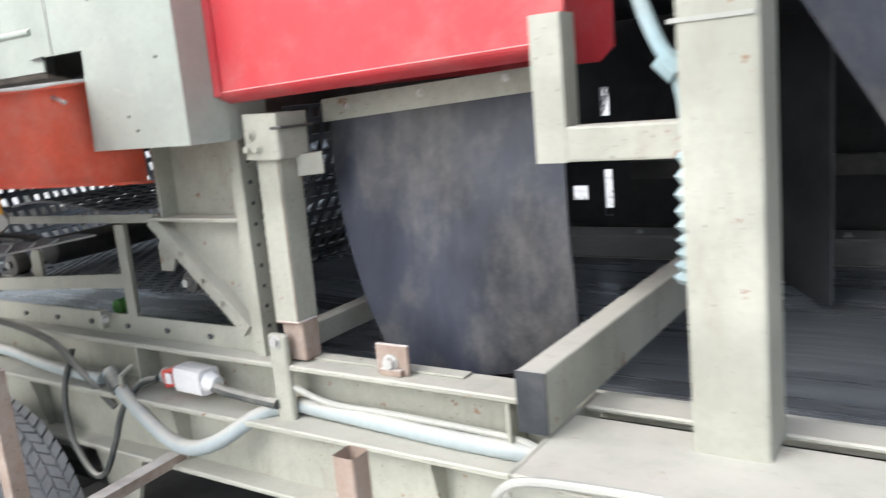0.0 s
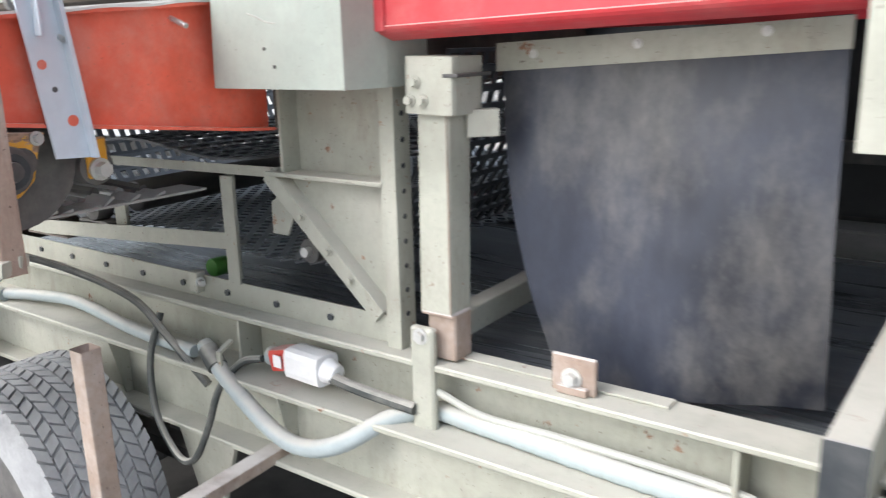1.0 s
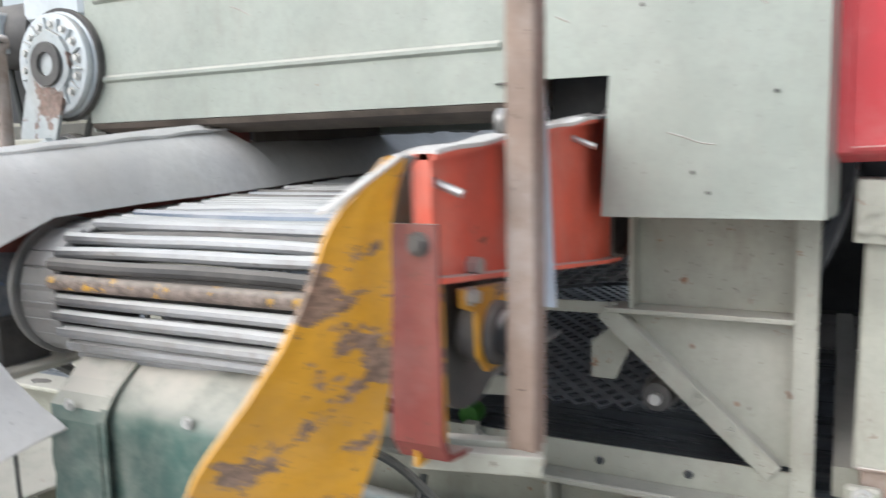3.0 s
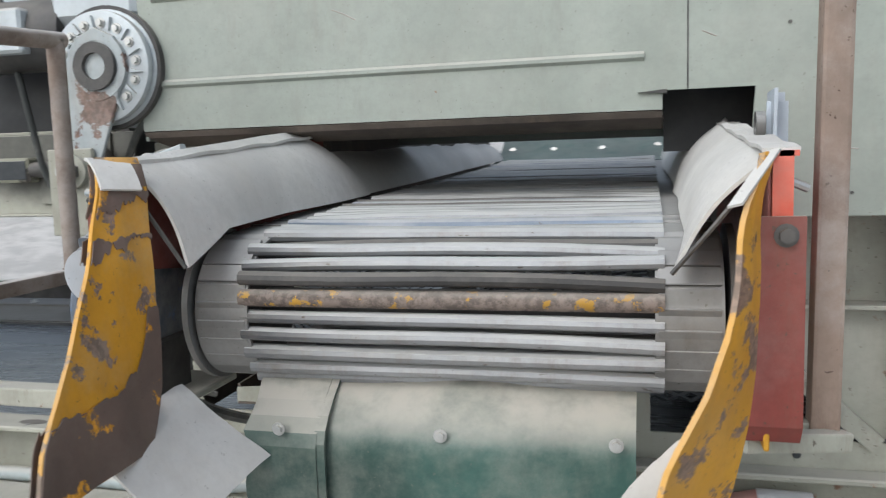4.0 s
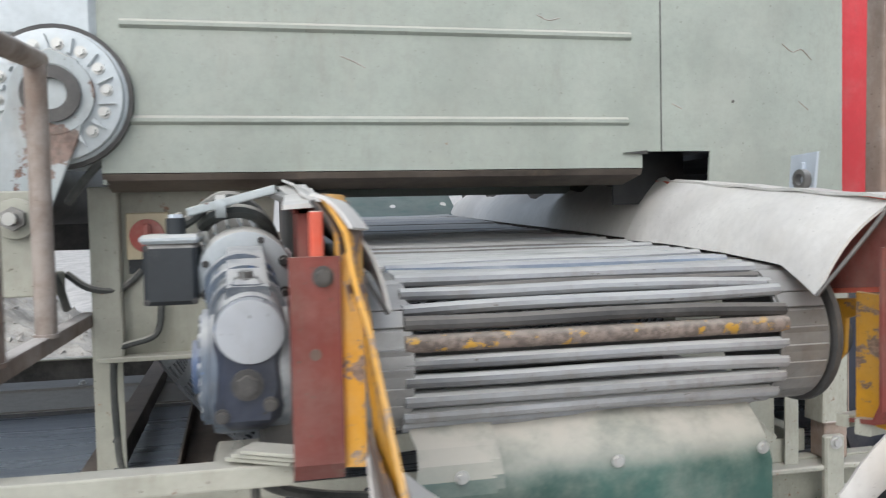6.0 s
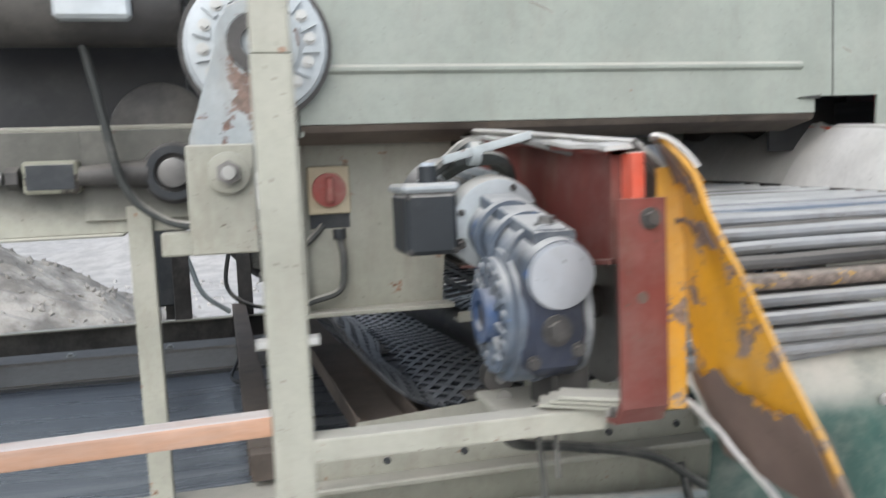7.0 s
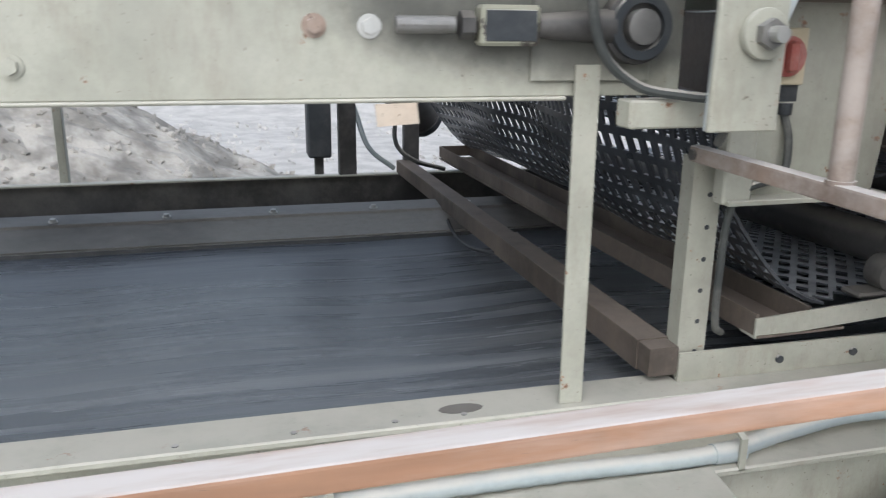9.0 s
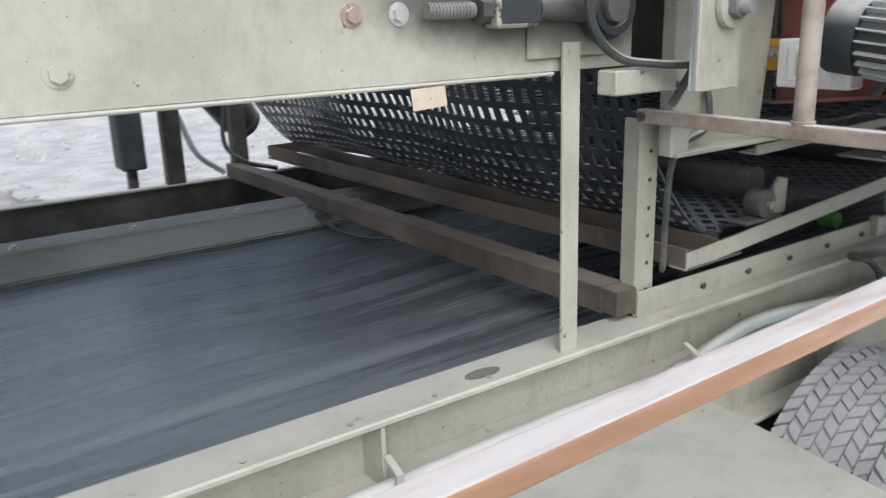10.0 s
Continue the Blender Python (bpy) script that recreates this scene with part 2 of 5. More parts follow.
def box(x0, x1, y0, y1, z0, z1, bev=0.004, bm=None):
    b = bmesh.new()
    bmesh.ops.create_cube(b, size=1.0, matrix=Matrix.Translation(((x0 + x1) / 2, (y0 + y1) / 2, (z0 + z1) / 2)) @ Matrix.Diagonal((abs(x1 - x0), abs(y1 - y0), abs(z1 - z0), 1)))
    if bev:
        bevelled(b, list(b.edges), min(bev, 0.45 * min(abs(x1 - x0), abs(y1 - y0), abs(z1 - z0))))
    return merge(bm, b)


def merge(bm, b):
    if bm is None:
        return b
    me = bpy.data.meshes.new("tmp")
    b.to_mesh(me)
    b.free()
    bm.from_mesh(me)
    bpy.data.meshes.remove(me)
    return bm


def axes(p0, p1, up=(0, 0, 1)):
    p0, p1 = Vector(p0), Vector(p1)
    d = (p1 - p0).normalized()
    u = Vector(up)
    if abs(d.dot(u)) > 0.95:
        u = Vector((0, 1, 0))
    s = d.cross(u).normalized()
    return p0, p1, d, s, s.cross(d).normalized()


def bar(p0, p1, w, h, bev=0.004, bm=None, hollow=False, up=(0, 0, 1)):
    """A rectangular bar or open tube from p0 to p1, w wide and h high."""
    p0, p1, d, s, u = axes(p0, p1, up)
    ln = (p1 - p0).length
    b = bmesh.new()
    m = Matrix((s, d, u)).transposed().to_4x4()
    m.translation = (p0 + p1) / 2
    bmesh.ops.create_cube(b, size=1.0, matrix=m @ Matrix.Diagonal((w, ln, h, 1)))
    if bev:
        bevelled(b, [e for e in b.edges if abs((e.verts[0].co - e.verts[1].co).normalized().dot(d)) > 0.9], min(bev, 0.4 * min(w, h)), 2)
    if hollow:
        ends = [f for f in b.faces if abs(f.normal.dot(d)) > 0.95]
        bmesh.ops.inset_region(b, faces=ends, thickness=min(w, h) * 0.1, use_even_offset=True)
        for f in ends:
            bmesh.ops.translate(b, verts=list(f.verts), vec=-f.normal * min(0.03, ln * 0.3))
    return merge(bm, b)


def rod(p0, p1, r, seg=16, bm=None, r2=None, bev=0.0):
    p0, p1, d, s, u = axes(p0, p1)
    b = bmesh.new()
    m = Matrix((s, u, d)).transposed().to_4x4()
    if m.determinant() < 0:
        m = Matrix((-s, u, d)).transposed().to_4x4()
    m.translation = (p0 + p1) / 2
    bmesh.ops.create_cone(b, cap_ends=True, segments=seg, radius1=r, radius2=r if r2 is None else r2, depth=(p1 - p0).length, matrix=m)
    if bev:
        bevelled(b, [e for f in b.faces if len(f.verts) > 4 for e in f.edges], bev, 2)
    return merge(bm, b)


def ring(p0, p1, ro, ri, seg=28, bm=None):
    """A pipe section with a bore."""
    p0, p1, d, s, u = axes(p0, p1)
    b = bmesh.new()
    loops = []
    for p, r in ((p0, ro), (p1, ro), (p1, ri), (p0, ri)):
        loops.append([b.verts.new(p + (s * math.cos(a) + u * math.sin(a)) * r) for a in (2 * math.pi * i / seg for i in range(seg))])
    for k in range(4):
        a, c = loops[k], loops[(k + 1) % 4]
        for i in range(seg):
            b.faces.new((a[i], a[(i + 1) % seg], c[(i + 1) % seg], c[i]))
    return merge(bm, b)


def prism(poly, axis, a, c, bev=0.0, bm=None):
    """Polygon in the two other axes (in order x, y, z), drawn out along axis from a to c."""
    b = bmesh.new()

    def place(p, v):
        return {"x": (v, p[0], p[1]), "y": (p[0], v, p[1]), "z": (p[0], p[1], v)}[axis]
    lo = [b.verts.new(place(p, a)) for p in poly]
    hi = [b.verts.new(place(p, c)) for p in poly]
    n = len(poly)
    b.faces.new(lo)
    b.faces.new(hi[::-1])
    for i in range(n):
        b.faces.new((lo[i], lo[(i + 1) % n], hi[(i + 1) % n], hi[i]))
    bmesh.ops.recalc_face_normals(b, faces=b.faces)
    if bev:
        bevelled(b, list(b.edges), bev)
    return merge(bm, b)


def sheet(f, nu, nv, thick, bm=None):
    """A bent sheet: f(u, v) gives the place for u, v in 0..1."""
    b = bmesh.new()
    g = [[b.verts.new(f(i / nu, j / nv)) for j in range(nv + 1)] for i in range(nu + 1)]
    for i in range(nu):
        for j in range(nv):
            b.faces.new((g[i][j], g[i + 1][j], g[i + 1][j + 1], g[i][j + 1]))
    bmesh.ops.recalc_face_normals(b, faces=b.faces)
    bmesh.ops.solidify(b, geom=list(b.faces), thickness=thick)
    return merge(bm, b)


def hose(points, r, seg=10, bm=None, steps=6, ribbed=0.0):
    """A round cable along a smooth line through the points."""
    P = [Vector(p) for p in points]
    P = [P[0] * 2 - P[1]] + P + [P[-1] * 2 - P[-2]]
    line = []
    for i in range(1, len(P) - 2):
        for k in range(steps):
            t = k / steps
            a, c, d, e = P[i - 1], P[i], P[i + 1], P[i + 2]
            line.append(0.5 * ((2 * c) + (d - a) * t + (2 * a - 5 * c + 4 * d - e) * t * t + (3 * c - a - 3 * d + e) * t ** 3))
    line.append(P[-2])
    b = bmesh.new()
    loops = []
    side = Vector((0.3, 0.2, 1)).normalized()
    for i, p in enumerate(line):
        d = (line[min(i + 1, len(line) - 1)] - line[max(i - 1, 0)]).normalized()
        side = (side - d * side.dot(d)).normalized()
        up = d.cross(side)
        rr = r * (1 + (ribbed if i % 2 else -ribbed))
        loops.append([b.verts.new(p + (side * math.cos(a) + up * math.sin(a)) * rr) for a in (2 * math.pi * k / seg for k in range(seg))])
    for a, c in zip(loops, loops[1:]):
        for k in range(seg):
            b.faces.new((a[k], a[(k + 1) % seg], c[(k + 1) % seg], c[k]))
    b.faces.new(loops[0])
    b.faces.new(loops[-1][::-1])
    return merge(bm, b)


def bolt(p, n, r=0.012, h=0.01, bm=None):
    """A washer and a hexagon head on a face with normal n."""
    p, n = Vector(p), Vector(n).normalized()
    bm = rod(p, p + n * h * 0.25, r * 1.5, 14, bm)
    return rod(p + n * h * 0.25, p + n * h, r, 6, bm)


def angle_iron(p0, p1, a, c, t=0.006, bm=None):
    """An L section from p0 to p1: legs along the vectors a and c."""
    p0, p1, a, c = Vector(p0), Vector(p1), Vector(a), Vector(c)
    ta, tc = a.normalized() * t, c.normalized() * t
    prof = [Vector((0, 0, 0)), a, a + tc, ta + tc, ta + c, c]
    b = bmesh.new()
    lo = [b.verts.new(p0 + v) for v in prof]
    hi = [b.verts.new(p1 + v) for v in prof]
    b.faces.new(lo)
    b.faces.new(hi[::-1])
    for i in range(6):
        b.faces.new((lo[i], lo[(i + 1) % 6], hi[(i + 1) % 6], hi[i]))
    bmesh.ops.recalc_face_normals(b, faces=b.faces)
    return merge(bm, b)


# ---- ground ----
def ground_mesh():
    b = bmesh.new()
    xs = [-400, -120, -60, -35] + [-25 + i * 0.5 for i in range(81)] + [25, 60, 120, 400]
    ys = [-400, -100, -30, -8] + [-2 + i * 0.5 for i in range(81)] + [60, 120, 400]
    rows = []
    for x in xs:
        row = []
        for y in ys:
            z = 0.0
            if y > 6:
                z += 0.10 * noise.noise((x * 0.5, y * 0.5, 0)) * min(1, (y - 6) / 3)
                for mx, my, mr, mh in ((-15, 15, 5, 1.8), (-3, 24, 7, 1.6), (4, 21, 6, 1.5)):
                    d = math.hypot(x - mx, (y - my) * 0.9) / mr
                    if d < 1:
                        z += mh * (1 - d) ** 1.3 * (1 + 0.25 * noise.noise((x * 1.7, y * 1.7, 3)))
                if y > 30:
                    z += (y - 30) * 0.05
            row.append(b.verts.new((x, y, z)))
        rows.append(row)
    for i in range(len(xs) - 1):
        for j in range(len(ys) - 1):
            b.faces.new((rows[i][j], rows[i + 1][j], rows[i + 1][j + 1], rows[i][j + 1]))
    return b


solo("ground", ground_mesh(), "gravel", "pale trampled gravel yard with heaps of crushed stone", "ground", kind="structure", smooth=True)
b = bmesh.new()
rng = random.Random(5)
for i in range(2200):
    x, y = rng.uniform(-14, 4), 5.5 + rng.random() ** 1.6 * 16
    r = rng.uniform(0.02, 0.075)
    m = Matrix.Translation((x, y, 0.02 * rng.random())) @ Euler((rng.random() * 6, rng.random() * 6, 0)).to_matrix().to_4x4() @ Matrix.Diagonal((r, r * rng.uniform(0.6, 1), r * 0.6, 1))
    vs = [b.verts.new(m @ Vector(c)) for c in ((1, 0, 0), (-1, 0, 0), (0, 1, 0), (0, -1, 0), (0, 0, 1), (0, 0, -1))]
    for f in ((0, 2, 4), (2, 1, 4), (1, 3, 4), (3, 0, 4), (2, 0, 5), (1, 2, 5), (3, 1, 5), (0, 3, 5)):
        b.faces.new([vs[k] for k in f])
solo("gravel", b, "gravel", "loose crushed stones scattered over the yard", "gravel", kind="stuff")
# dark, slightly uneven sheet over the ground below the machine
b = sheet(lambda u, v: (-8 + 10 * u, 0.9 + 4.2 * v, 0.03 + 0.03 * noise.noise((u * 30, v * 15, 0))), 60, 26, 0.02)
solo("grit", b, "soil", "dark grit sheet under the machine", "grit", kind="stuff", smooth=True)

def heap_z(x, y):
    d = math.hypot((x + 7.2) / 3.5, (y - 9.2) / 2.7)
    return 1.75 * max(0, 1 - d) ** 1.1 + 0.10 * noise.noise((x * 2.3, y * 2.3, 1)) + 0.05 * noise.noise((x * 7, y * 7, 2)) - 0.06 * d


def heap(u, v):
    a = 2 * math.pi * u
    x, y = -7.2 + 3.5 * v * math.cos(a), 9.2 + 2.7 * v * math.sin(a)
    return (x, y, max(-0.05, heap_z(x, y)))


b = sheet(heap, 72, 30, 0.02)
for i in range(1500):
    a, d = rng.random() * 6.283, rng.random() ** 0.6
    x, y = -7.2 + 3.5 * d * math.cos(a), 9.2 + 2.7 * d * math.sin(a)
    r = rng.uniform(0.015, 0.055)
    m = Matrix.Translation((x, y, max(0, heap_z(x, y)))) @ Euler((rng.random() * 6, rng.random() * 6, 0)).to_matrix().to_4x4() @ Matrix.Diagonal((r, r * rng.uniform(0.6, 1), r * 0.6, 1))
    vs = [b.verts.new(m @ Vector(c)) for c in ((1, 0, 0), (-1, 0, 0), (0, 1, 0), (0, -1, 0), (0, 0, 1), (0, 0, -1))]
    for f in ((0, 2, 4), (2, 1, 4), (1, 3, 4), (3, 0, 4), (2, 0, 5), (1, 2, 5), (3, 1, 5), (0, 3, 5)):
        b.faces.new([vs[k] for k in f])
solo("stone_heap", b, "heap", "heap of grey-brown crushed stone in the yard", "stone heap", kind="stuff")

# ---- chassis and belt frame ----
XL, XR = -9.0, 1.6
ch = thing("chassis_beam", (-3, 1.5, 0.73), "pale green steel chassis beam with wide flanges", "steel beam")
part("web", box(XL, XR, 1.475, 1.487, 0.752, 0.945, 0), "paint", ch)
part("top_flange", box(XL, XR, 1.40, 1.56, 0.945, 0.963, 0.004), "paint", ch)
part("bottom_flange", box(XL, XR, 1.40, 1.56, 0.735, 0.752, 0.004), "paint", ch)
for x in (-4.7, -3.0, -2.2, -1.2):
    part("stiffener", prism([(1.405, 0.945), (1.475, 0.945), (1.475, 0.752), (1.45, 0.752)], "x", x, x + 0.008), "paint", ch)
ch2 = thing("chassis_beam", (-3, 3.2, 0.73), "pale green steel chassis beam on the far side", "steel beam")
part("web", box(XL, XR, 3.27, 3.282, 0.752, 0.945, 0), "paint", ch2)
part("top_flange", box(XL, XR, 3.19, 3.35, 0.945, 0.963, 0), "paint", ch2)
part("bottom_flange", box(XL, XR, 3.19, 3.35, 0.735, 0.752, 0), "paint", ch2)

bf = thing("belt_frame", (-3, 1.5, 0.963), "pale green steel channel carrying a wide conveyor belt", "conveyor frame")
part("web", box(XL, -0.86, 1.555, 1.565, 0.963, 1.113, 0), "paint", bf)
part("top_flange", box(XL, 1.6, 1.462, 1.585, 1.113, 1.13, 0.004), "paint", bf)
for x in (-4.66, -2.42, -1.0):
    part("stiffener", box(x, x + 0.012, 1.47, 1.555, 0.965, 1.112, 0.002), "paint", bf)
for x in (-5.6, -4.95, -4.72, -4.51, -4.36):
    part("hole", rod((x, 1.49, 1.127), (x, 1.49, 1.1315), 0.007, 10), "black", bf)
part("grease_spot", prism([(-4.36 + 0.05 * math.cos(a), 1.515 + 0.022 * math.sin(a)) for a in (k * 0.52 for k in range(12))], "z", 1.1302, 1.1312), "dark", bf)
part("edge_plate", box(-3.0, -1.15, 1.53, 1.575, 1.131, 1.137, 0.001), "paint", bf)
bf2 = thing("belt_frame", (-3, 3.4, 0.963), "dark dusty side wall along the far edge of the belt", "conveyor frame")
part("wall_plate", box(XL, -2.35, 4.15, 4.16, 0.80, 1.150, 0), "dark", bf2)
part("wall_cap", box(XL, -2.35, 4.13, 4.18, 1.150, 1.160, 0.002), "paint", bf2)
part("wall_plate", box(-2.3, 1.6, 3.50, 3.51, 0.97, 1.25, 0), "dark", bf2)
part("skirt_rubber", prism([(3.175, 1.090), (3.182, 1.080), (3.30, 1.148), (3.30, 1.160)], "x", XL, XR), "skirt", bf2)
# black strip drawn in as the shadow line between skirt and belt
part("gap_shade", prism([(3.160, 1.066), (3.178, 1.066), (3.180, 1.082), (3.166, 1.082)], "x", XL, XR), "black", bf2)
part("skirt_clamp", prism([(3.285, 1.140), (3.39, 1.155), (3.39, 1.178), (3.285, 1.163)], "x", XL, XR), "skirt", bf2)
for i in range(18):
    x = -7.6 + i * 0.42
    part("bolt", bolt((x, 3.315, 1.168), (0, -0.1, 1), 0.012, 0.014), "bolt", bf2)
cv = thing("conveyor_belt", (-3.7, 2.35, 0.86), "worn black rubber conveyor belt with dusty scuffed streaks", "conveyor belt")
part("carrying_run", sheet(lambda u, v: (XL + (XR - XL) * u, 1.57 + 1.72 * v, 1.045 + 0.02 * (2 * v - 1) ** 4 - 0.012 * math.sin(u * 60) * (1 - abs(2 * v - 1))), 90, 16, -0.012), "belt", cv, smooth=True)
part("return_run", sheet(lambda u, v: (XL + (XR - XL) * u, 1.60 + 1.65 * v, 0.86), 4, 4, 0.006), "belt", cv)

# ---- subframe on the belt frame ----
sf = thing("sub_frame", (-2.8, 1.53, 1.13), "pale green bolted angle-iron frame standing on the belt frame", "steel frame")
part("rail", angle_iron((-3.83, 1.525, 1.131), (-1.83, 1.525, 1.131), (0, 0, 0.072), (0, 0.05, 0), 0.007), "paint", sf)
for x in [-2.087 - 0.2105 * i for i in range(8)]:
    part("hole", rod((x, 1.5185, 1.165), (x, 1.526, 1.165), 0.010, 12), "black", sf)
part("clamp", box(-2.66, -2.62, 1.50, 1.535, 1.15, 1.215, 0.003), "paint", sf)
part("bolt", bolt((-2.62, 1.512, 1.185), (1, -0.4, 0), 0.010, 0.03), "bolt", sf)
part("upright", angle_iron((-1.825, 1.50, 1.131), (-1.825, 1.50, 1.80), (-0.045, 0, 0), (0, 0.06, 0), 0.006), "paint", sf)
for i in range(9):
    part("hole", rod((-1.8265, 1.53, 1.22 + i * 0.062), (-1.8235, 1.53, 1.22 + i * 0.062), 0.007, 10), "black", sf)
part("back_plate", box(-2.225, -1.87, 1.575, 1.583, 1.55, 1.80, 0.001), "paint", sf)
part("ledge", box(-2.28, -1.865, 1.50, 1.585, 1.538, 1.55, 0.002), "paint", sf)
part("edge_flat", box(-2.225, -2.215, 1.51, 1.575, 1.55, 1.80, 0.001), "paint", sf)
part("gusset", prism([(-2.26, 1.538), (-1.87, 1.538), (-1.87, 1.205), (-1.90, 1.205)], "y", 1.555, 1.563), "paint", sf)
br = part("brace", bar((-2.285, 1.535, 1.54), (-1.905, 1.535, 1.20), 0.05, 0.045, 0.003), "paint", sf)
for k in (0.3, 0.55, 0.75):
    p = Vector((-2.265, 1.508, 1.535)).lerp(Vector((-1.905, 1.508, 1.20)), k)
    part("bolt", bolt(p, (0.1, -1, 0.1), 0.008, 0.012), "paint", br)
part("cross_rail", angle_iron((-3.35, 1.525, 1.512), (-2.26, 1.525, 1.530), (0, 0, 0.028), (0, 0.06, 0), 0.006), "paint", sf)
part("short_post", angle_iron((-2.493, 1.52, 1.20), (-2.493, 1.52, 1.52), (0.05, 0, 0), (0, 0.05, 0), 0.006), "paint", sf)
up2 = part("upright", angle_iron((-3.83, 1.54, 1.131), (-3.83, 1.54, 1.66), (0.072, 0, 0), (0, 0.05, 0), 0.006), "paint", sf)
for i in range(6):
    part("hole", rod((-3.785, 1.5385, 1.20 + i * 0.075), (-3.785, 1.541, 1.20 + i * 0.075), 0.006, 10), "black", up2)
TUBE0, TUBE1 = Vector((-3.868, 1.53, 1.185)), Vector((-3.93, 4.17, 1.19))
part("cross_tube", bar(TUBE0, TUBE1, 0.075, 0.07, 0.006), "traydust", sf)
for k, ln in ((0.02, 0.20), (0.215, 0.19)):
    p = TUBE0.lerp(TUBE1, k)
    part("sleeve", bar(p, p + (TUBE1 - TUBE0).normalized() * ln * 2.6, 0.082, 0.076, 0.004), "traydust", sf)
part("tube_cable", hose([(-3.89, 3.5, 1.14), (-3.95, 3.1, 1.11), (-3.965, 2.8, 1.12), (-3.90, 2.6, 1.14)], 0.007, 8), "rubber", sf, smooth=True)
part("leg", angle_iron((-4.09, 1.485, 1.131), (-4.095, 1.485, 1.86), (-0.052, 0, 0), (0, 0.05, 0), 0.006), "paint", sf)

part("cross_tube", bar((-1.76, 1.60, 1.17), (-1.80, 3.3, 1.17), 0.06, 0.07, 0.005), "paint", sf)

# roller tray under the bar conveyor
tr = thing("roller_tray", (-3.4, 1.6, 1.25), "dusty pale green tray of angle iron under the screen", "tray")
part("outer_lip", bar((-3.63, 1.53, 1.255), (-3.73, 4.165, 1.265), 0.007, 0.055, 0.001), "traydust", tr)
part("inner_lip", bar((-3.47, 1.55, 1.255), (-3.56, 4.165, 1.265), 0.007, 0.055, 0.001), "traydust", tr)
part("far_lip", bar((-3.73, 4.165, 1.265), (-3.56, 4.165, 1.265), 0.007, 0.055, 0.001), "traydust", tr)
part("floor_strip", prism([(-3.63, 1.52), (-3.38, 1.53), (-3.55, 4.165), (-3.735, 4.165)], "z", 1.224, 1.230), "traydust", tr)
part("front_angle", angle_iron((-3.635, 1.525, 1.222), (-2.50, 1.535, 1.297), (0, 0, 0.05), (0, 0.06, 0), 0.006), "paint", tr)
part("end_block", prism([(-3.15, 1.29), (-3.085, 1.295), (-3.085, 1.40), (-3.125, 1.41), (-3.15, 1.38)], "y", 1.585, 1.60, 0.002), "paint", tr)
rl = part("roller", rod((-3.14, 1.66, 1.38), (-3.30, 3.7, 1.38), 0.055, 20, bev=0.006), "dark", tr, smooth=True)
part("bearing", rod((-3.235, 1.55, 1.345), (-3.235, 1.61, 1.345), 0.044, 18, bev=0.006), "dark", rl, smooth=True)
part("bearing_foot", box(-3.33, -3.15, 1.55, 1.62, 1.288, 1.303, 0.006), "dark", rl)
part("pin", rod((-3.235, 1.535, 1.345), (-3.235, 1.55, 1.345), 0.014, 12), "steel", rl)
rl = part("roller", rod((-2.165, 1.60, 1.335), (-2.30, 3.7, 1.335), 0.045, 20, bev=0.006), "dark", tr, smooth=True)
part("bearing", rod((-2.165, 1.535, 1.335), (-2.165, 1.60, 1.335), 0.035, 18, bev=0.005), "dark", rl, smooth=True)
part("pin", rod((-2.165, 1.515, 1.335), (-2.165, 1.535, 1.335), 0.014, 12), "bolt", rl)
part("tab", prism([(-2.33, 1.45), (-2.27, 1.50), (-2.22, 1.47), (-2.27, 1.36), (-2.33, 1.36)], "y", 1.56, 1.57, 0.002), "paint", tr)
solo("green_cap", rod((-2.70, 1.62, 1.19), (-2.70, 1.68, 1.19), 0.03, 16, bev=0.006), "lime", "small bright green plastic cap by the tray", "cap", smooth=True)


def screen(f, nu, nv, w, thick):
    """A sheet of square openings with webs between them."""
    b = bmesh.new()
    g = [[b.verts.new(f(i / nu, j / nv)) for j in range(nv + 1)] for i in range(nu + 1)]
    cells = [b.faces.new((g[i][j], g[i + 1][j], g[i + 1][j + 1], g[i][j + 1])) for i in range(nu) for j in range(nv)]
    b.normal_update()
    bmesh.ops.inset_individual(b, faces=cells, thickness=w, use_even_offset=True)
    bmesh.ops.delete(b, geom=cells, context="FACES")
    bmesh.ops.solidify(b, geom=list(b.faces), thickness=thick)
    return b


def diamond_screen(x0, x1, y0, y1, height, dx, dy, w, thick):
    """An expanded sheet with lozenge openings."""
    b = bmesh.new()
    nodes = {}

    def node(i, j):
        if (i, j) not in nodes:
            x, y = x0 + i * dx / 2, y0 + j * dy / 2
            nodes[(i, j)] = b.verts.new((x, y, height(x, y)))
        return nodes[(i, j)]
    cells = []
    for i in range(1, int((x1 - x0) / dx * 2)):
        for j in range(1, int((y1 - y0) / dy * 2)):
            if (i + j) % 2 == 0:
                cells.append(b.faces.new((node(i - 1, j), node(i, j - 1), node(i + 1, j), node(i, j + 1))))
    b.normal_update()
    bmesh.ops.inset_individual(b, faces=cells, thickness=w, use_even_offset=True)
    bmesh.ops.delete(b, geom=cells, context="FACES")
    bmesh.ops.solidify(b, geom=list(b.faces), thickness=thick)
    return b


sc = thing("screen_guard", (-3.0, 2.5, 1.3), "black perforated rubber screen sagging under the conveyor", "screen")


def flank(u, v):
    y = 1.62 + 2.55 * u
    a = v * 1.35
    wave = 0.02 * math.sin(u * 17) + 0.015 * noise.noise((u * 9, v * 3, 2))
    return (-3.37 - 0.40 * math.sin(a) ** 1.2 + wave - 0.035 * (y - 1.62), y, 1.262 + 0.61 * (1 - math.cos(a)) + 0.05 * v - 0.02 * math.sin(u * 7) * (1 - v))


